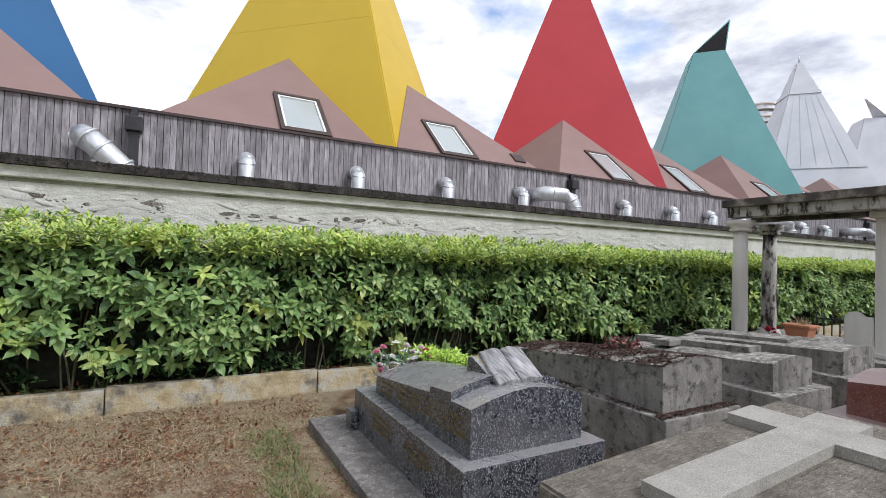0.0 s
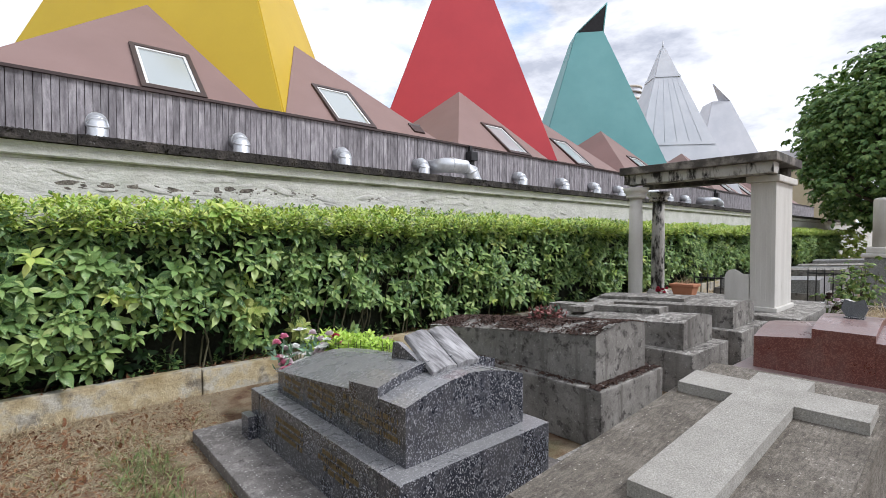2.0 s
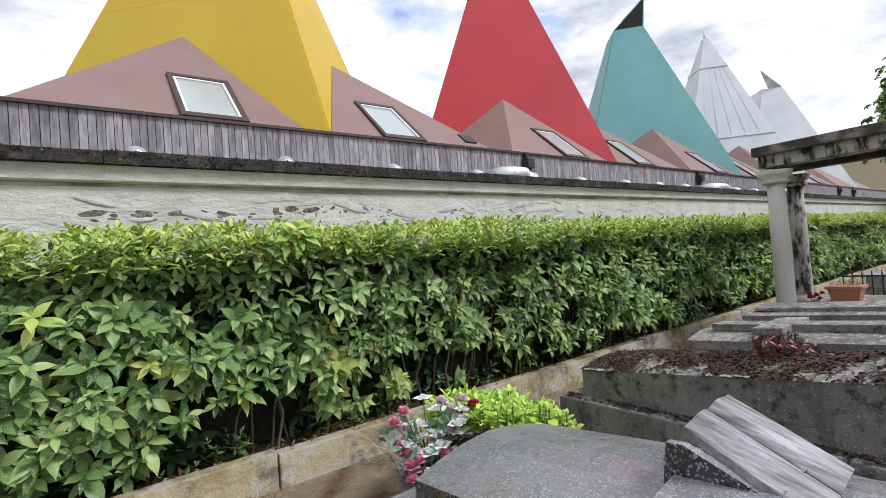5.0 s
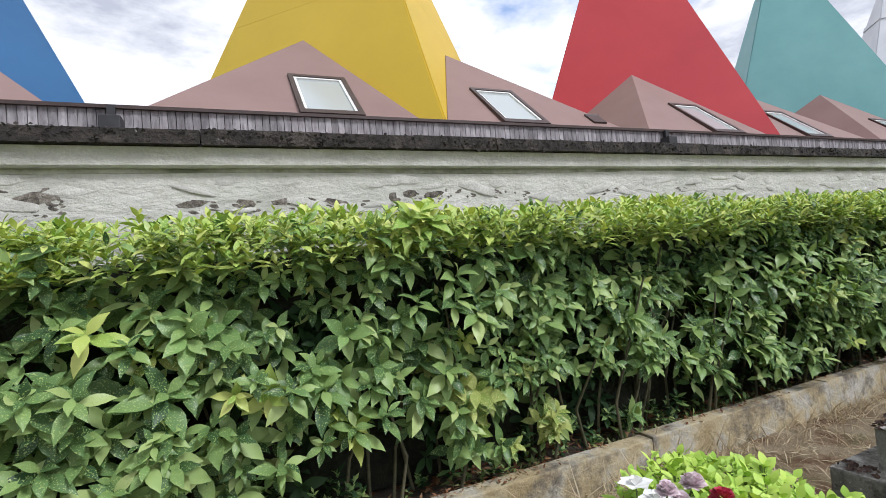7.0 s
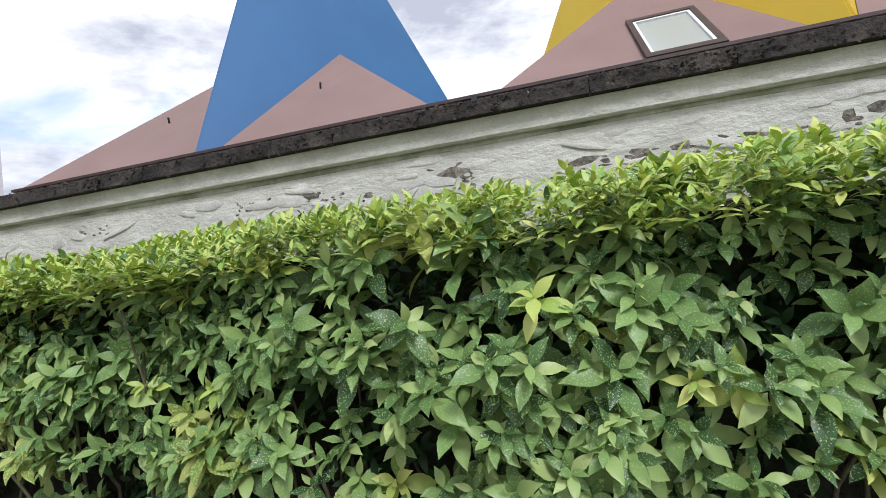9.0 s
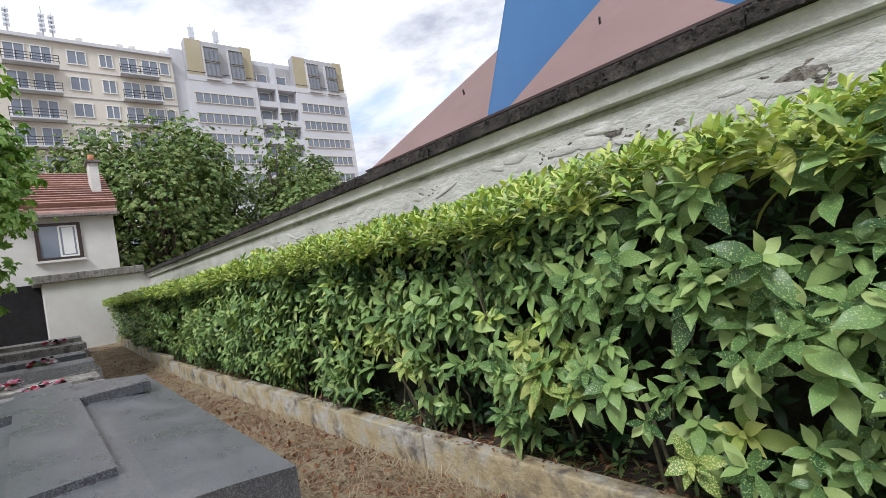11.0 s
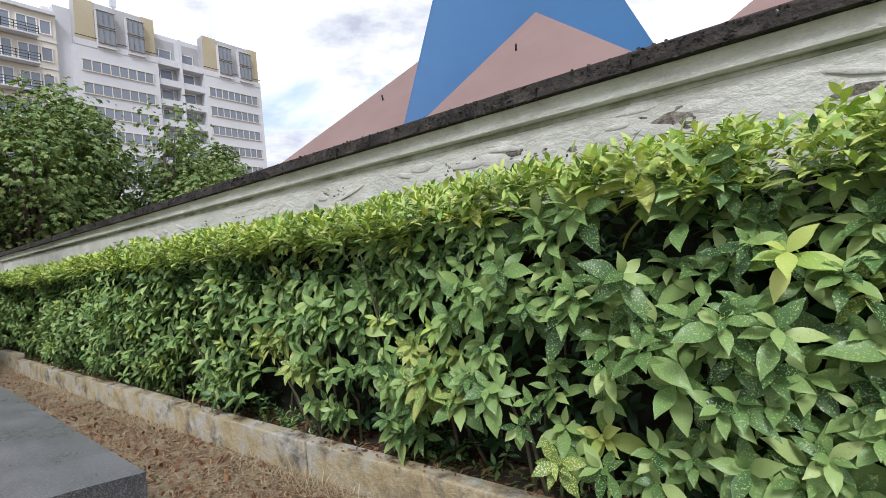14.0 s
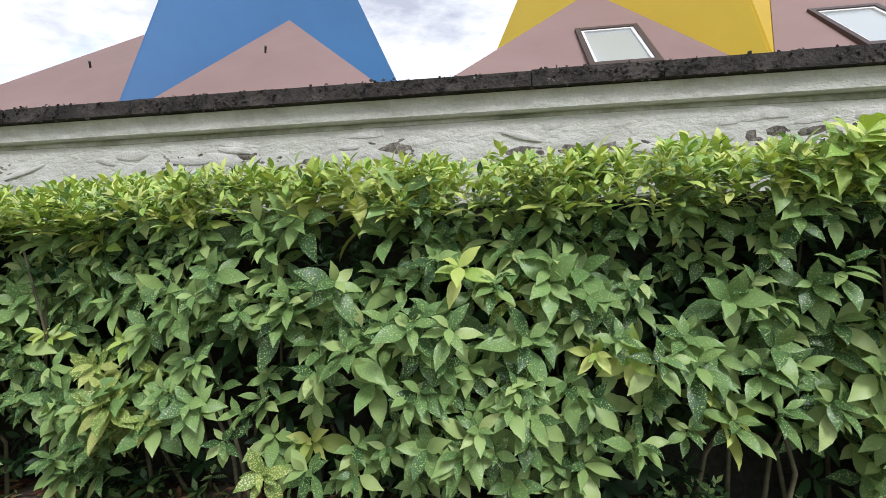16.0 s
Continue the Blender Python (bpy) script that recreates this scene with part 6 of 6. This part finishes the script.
blades("dead_leaves", "curled brown leaves scattered over the straw", 4500, (-7, 1.2, 5.2, 6.8), LITTER, 0.03, 0.075, 0.25, 0.5, 25, None, "leaf litter")
blades("straw", "longer dry stems lying over the ground", 9000, (-8, 1.6, 4.9, 6.8), STRAW, 0.06, 0.14, 0.25, 0.035, 26)
blades("dead_leaves", "brown litter on the hedge bed", 5000, (-13, 20, 6.95, 7.4, 0.165), LITTER, 0.04, 0.09, 0.2, 0.45, 8, None, "leaf litter")
blades("weeds", "small green weeds on the hedge bed", 7000, (-13, 20, 6.92, 7.2, 0.165), GRASS, 0.03, 0.09, 0.7, 0.3, 9, (1.4, 45, 0.0), "weeds")
blades("dry_grass", "tall dry grass stems by the kerb", 500, (2.5, 12, 6.5, 6.8), STRAW, 0.2, 0.45, 1.3, 0.025, 10, (1.2, 46, 0.0))
blades("dry_grass", "dry grass filling the grave enclosure", 1800, (9.4, 12.1, 0.8, 2.55, 0.33), STRAW, 0.1, 0.35, 0.9, 0.03, 11)
blades("crumbs", "fallen moss crumbs round the mossy grave", 900, (4.0, 6.0, 2.7, 3.16, 0.01), MOSS, 0.02, 0.05, 0.2, 0.8, 12, (2.5, 47, 0.0), "moss")

blades("dead_leaves", "litter and crumbs lying on the kerb top", 2200, (-13, 16, 6.81, 6.95, 0.225), LITTER, 0.015, 0.05, 0.2, 0.4, 13, (3.0, 49, -0.1), "leaf litter")
blades("dry_grass", "straw growing up against the kerb", 9000, (-13, 8, 6.6, 6.8), STRAW, 0.06, 0.17, 0.9, 0.03, 14, (2.2, 50, -0.1))
blades("weeds", "green weeds creeping over the kerb", 1500, (-8, 8, 6.86, 7.0, 0.2), GRASS, 0.03, 0.08, 0.5, 0.35, 15, (1.8, 51, 0.3), "weeds")

# ---------- pieces of the walls ----------
# single leaves at the face of the hedge
leaf_me = []
for k in range(4):
    L = np.array([0.13 + 0.02 * k])
    leaf_me.append(leaves_mesh("leaf", np.zeros((1, 3)), np.array([[1.0, 0, 0]]), np.array([[0, 1.0, 0]]), np.array([[0, 0, 1.0]]), L, L * 0.47, LEAF_PART, None, 0.24, False, True))
pos, nrm, face, z = hedge_surface(60, -2.5, 4.0, -0.03)
pos, nrm = pos[(z > 0.8) & face], nrm[(z > 0.8) & face]
pos, nrm = pos[:40], nrm[:40]
B, A, S, U, Ln = rosettes(pos, nrm, face, 7, 0.13, 0.18, 0.3)
for i in range(min(300, len(B))):
    o = new("leaf", leaf_me[i % 4])
    o.parent = hedge
    o.matrix_basis = Matrix(((A[i][0], S[i][0], U[i][0], B[i][0]), (A[i][1], S[i][1], U[i][1], B[i][1]), (A[i][2], S[i][2], U[i][2], B[i][2]), (0, 0, 0, 1)))


def rubble(seed):
    rr = random.Random(seed)
    bm = bmesh.new()
    n = 7
    ring = [(math.cos(k / n * math.tau) * rr.uniform(0.34, 0.62), math.sin(k / n * math.tau) * rr.uniform(0.32, 0.62)) for k in range(n)]
    lo = [bm.verts.new((u, 0.0, v)) for u, v in ring]
    mid = [bm.verts.new((u * 0.9, -0.7 + rr.uniform(-.2, .1), v * 0.86)) for u, v in ring]
    c = bm.verts.new((rr.uniform(-.1, .1), -1.0, rr.uniform(-.1, .1)))
    for k in range(n):
        bm.faces.new((lo[k], lo[(k + 1) % n], mid[(k + 1) % n], mid[k])).smooth = True
        bm.faces.new((mid[k], mid[(k + 1) % n], c)).smooth = True
    bmesh.ops.recalc_face_normals(bm, faces=bm.faces)
    return bm


STONES = {m.name: [mesh_of(rubble(k), "stone", m) for k in range(6)] for m in (STONE, STONE_PALE)}


def stone(x, z, w, h, d, m):
    o = new("stone", STONES[m.name][r.randrange(6)])
    o.parent = wall
    o.location, o.scale, o.rotation_euler = (x, 8.103, z), (w, d, h), (0, r.uniform(-.3, .3), 0)


for x, z, w, h in ((-3.36, 2.33, .16, .11), (-3.05, 2.36, .2, .1), (-1.5, 2.35, .14, .1), (-1.32, 2.36, .12, .08), (-0.82, 2.33, .12, .09), (-0.66, 2.34, .14, .08), (-0.4, 2.24, .25, .12),
                   (0.30, 2.35, .22, .14), (0.45, 2.38, .2, .12), (0.42, 2.28, .22, .1), (0.25, 2.27, .14, .08), (1.3, 2.27, .26, .1), (1.68, 2.27, .22, .1), (2.05, 2.27, .2, .09), (2.35, 2.26, .3, .1), (2.78, 2.25, .3, .1), (3.12, 2.3, .16, .1), (3.4, 2.3, .14, .12), (3.62, 2.33, .2, .1), (3.95, 2.32, .2, .1), (4.3, 2.28, .24, .09), (-5.2, 2.3, .2, .12), (-6.2, 2.35, .16, .1), (5.4, 2.3, .2, .1), (6.6, 2.32, .22, .09)):
    for k in range(7):
        stone(x + r.uniform(-.5, .5) * w * 1.3, z + r.uniform(-.5, .5) * h, w * r.uniform(0.12, 0.45), h * r.uniform(0.12, 0.4), 0.005, STONE)
for x, z, w, h in ((0.36, 2.36, 0.34, 0.15), (1.28, 2.29, 0.24, 0.09), (1.66, 2.29, 0.2, 0.09), (1.98, 2.29, 0.26, 0.10), (2.38, 2.27, 0.3, 0.10), (2.88, 2.31, 0.1, 0.14), (3.06, 2.33, 0.16, 0.13), (3.3, 2.32, 0.24, 0.10), (-1.44, 2.35, 0.17, 0.10), (-0.86, 2.36, 0.2, 0.09)):
    stone(x, z, w, h * 0.8, 0.007, STONE)
for i in range(190):
    stone(r.uniform(-9, 12), r.uniform(1.95, 2.48), r.uniform(0.16, 0.42), r.uniform(0.05, 0.13), r.uniform(0.008, 0.022), STONE_PALE)

n = 9000
P = np.stack([rng.uniform(-12, 22, n), np.where(rng.uniform(0, 1, n) < 0.7, rng.uniform(7.93, 7.965, n), rng.uniform(7.97, 8.3, n)), np.zeros(n)], 1)
P[:, 2] = np.where(P[:, 1] < 7.967, rng.uniform(2.70, 2.83, n), 2.828 + (P[:, 1] - 7.97) * 0.13)
P = P[smooth_noise(P[:, 0] * 4.0, P[:, 2] * 9.0, 61) + rng.normal(0, 0.3, n) > -0.1]
n = len(P)
A = unit(rng.normal(0, 1, (n, 3)) * np.array([1, 0.5, 0.6]))
S = unit(np.cross(A, np.array([0, -1.0, 0.4]) + rng.normal(0, 0.4, (n, 3))))
L = rng.uniform(0.014, 0.036, n)
ob = new("moss", leaves_mesh("moss", P - A * L[:, None] * 0.5, A, S, np.cross(S, A), L, L * 0.9, COPING, None, 0.3, True))
ob.parent = wall
tagged(ob, "black crusty moss on the coping", kind="stuff")

# boards of the cladding
bw = 0.15
BOARDS = [mesh_of(boxm(0.005, bw - 0.006 - 0.002 * k, FACE - 0.012 - 0.006 * k, FACE + 0.04, 2.6, EAVE - 0.02), "board", WOOD) for k in range(3)]
for i in range(300):
    o = new("board", BOARDS[(i * 7) % 3])
    o.parent, o.location = building, (-14.2 + i * bw, 0, 0)
bm = bmesh.new()
for i in range(300, 595):
    x = -14.2 + i * bw
    box(bm, x + 0.005, x + bw - 0.008, FACE - 0.015 - 0.006 * (i % 3), FACE + 0.04, 2.6, EAVE - 0.02)
tagged(part("cladding_rest", bm, WOOD, building), "weathered cladding boards", kind="stuff")
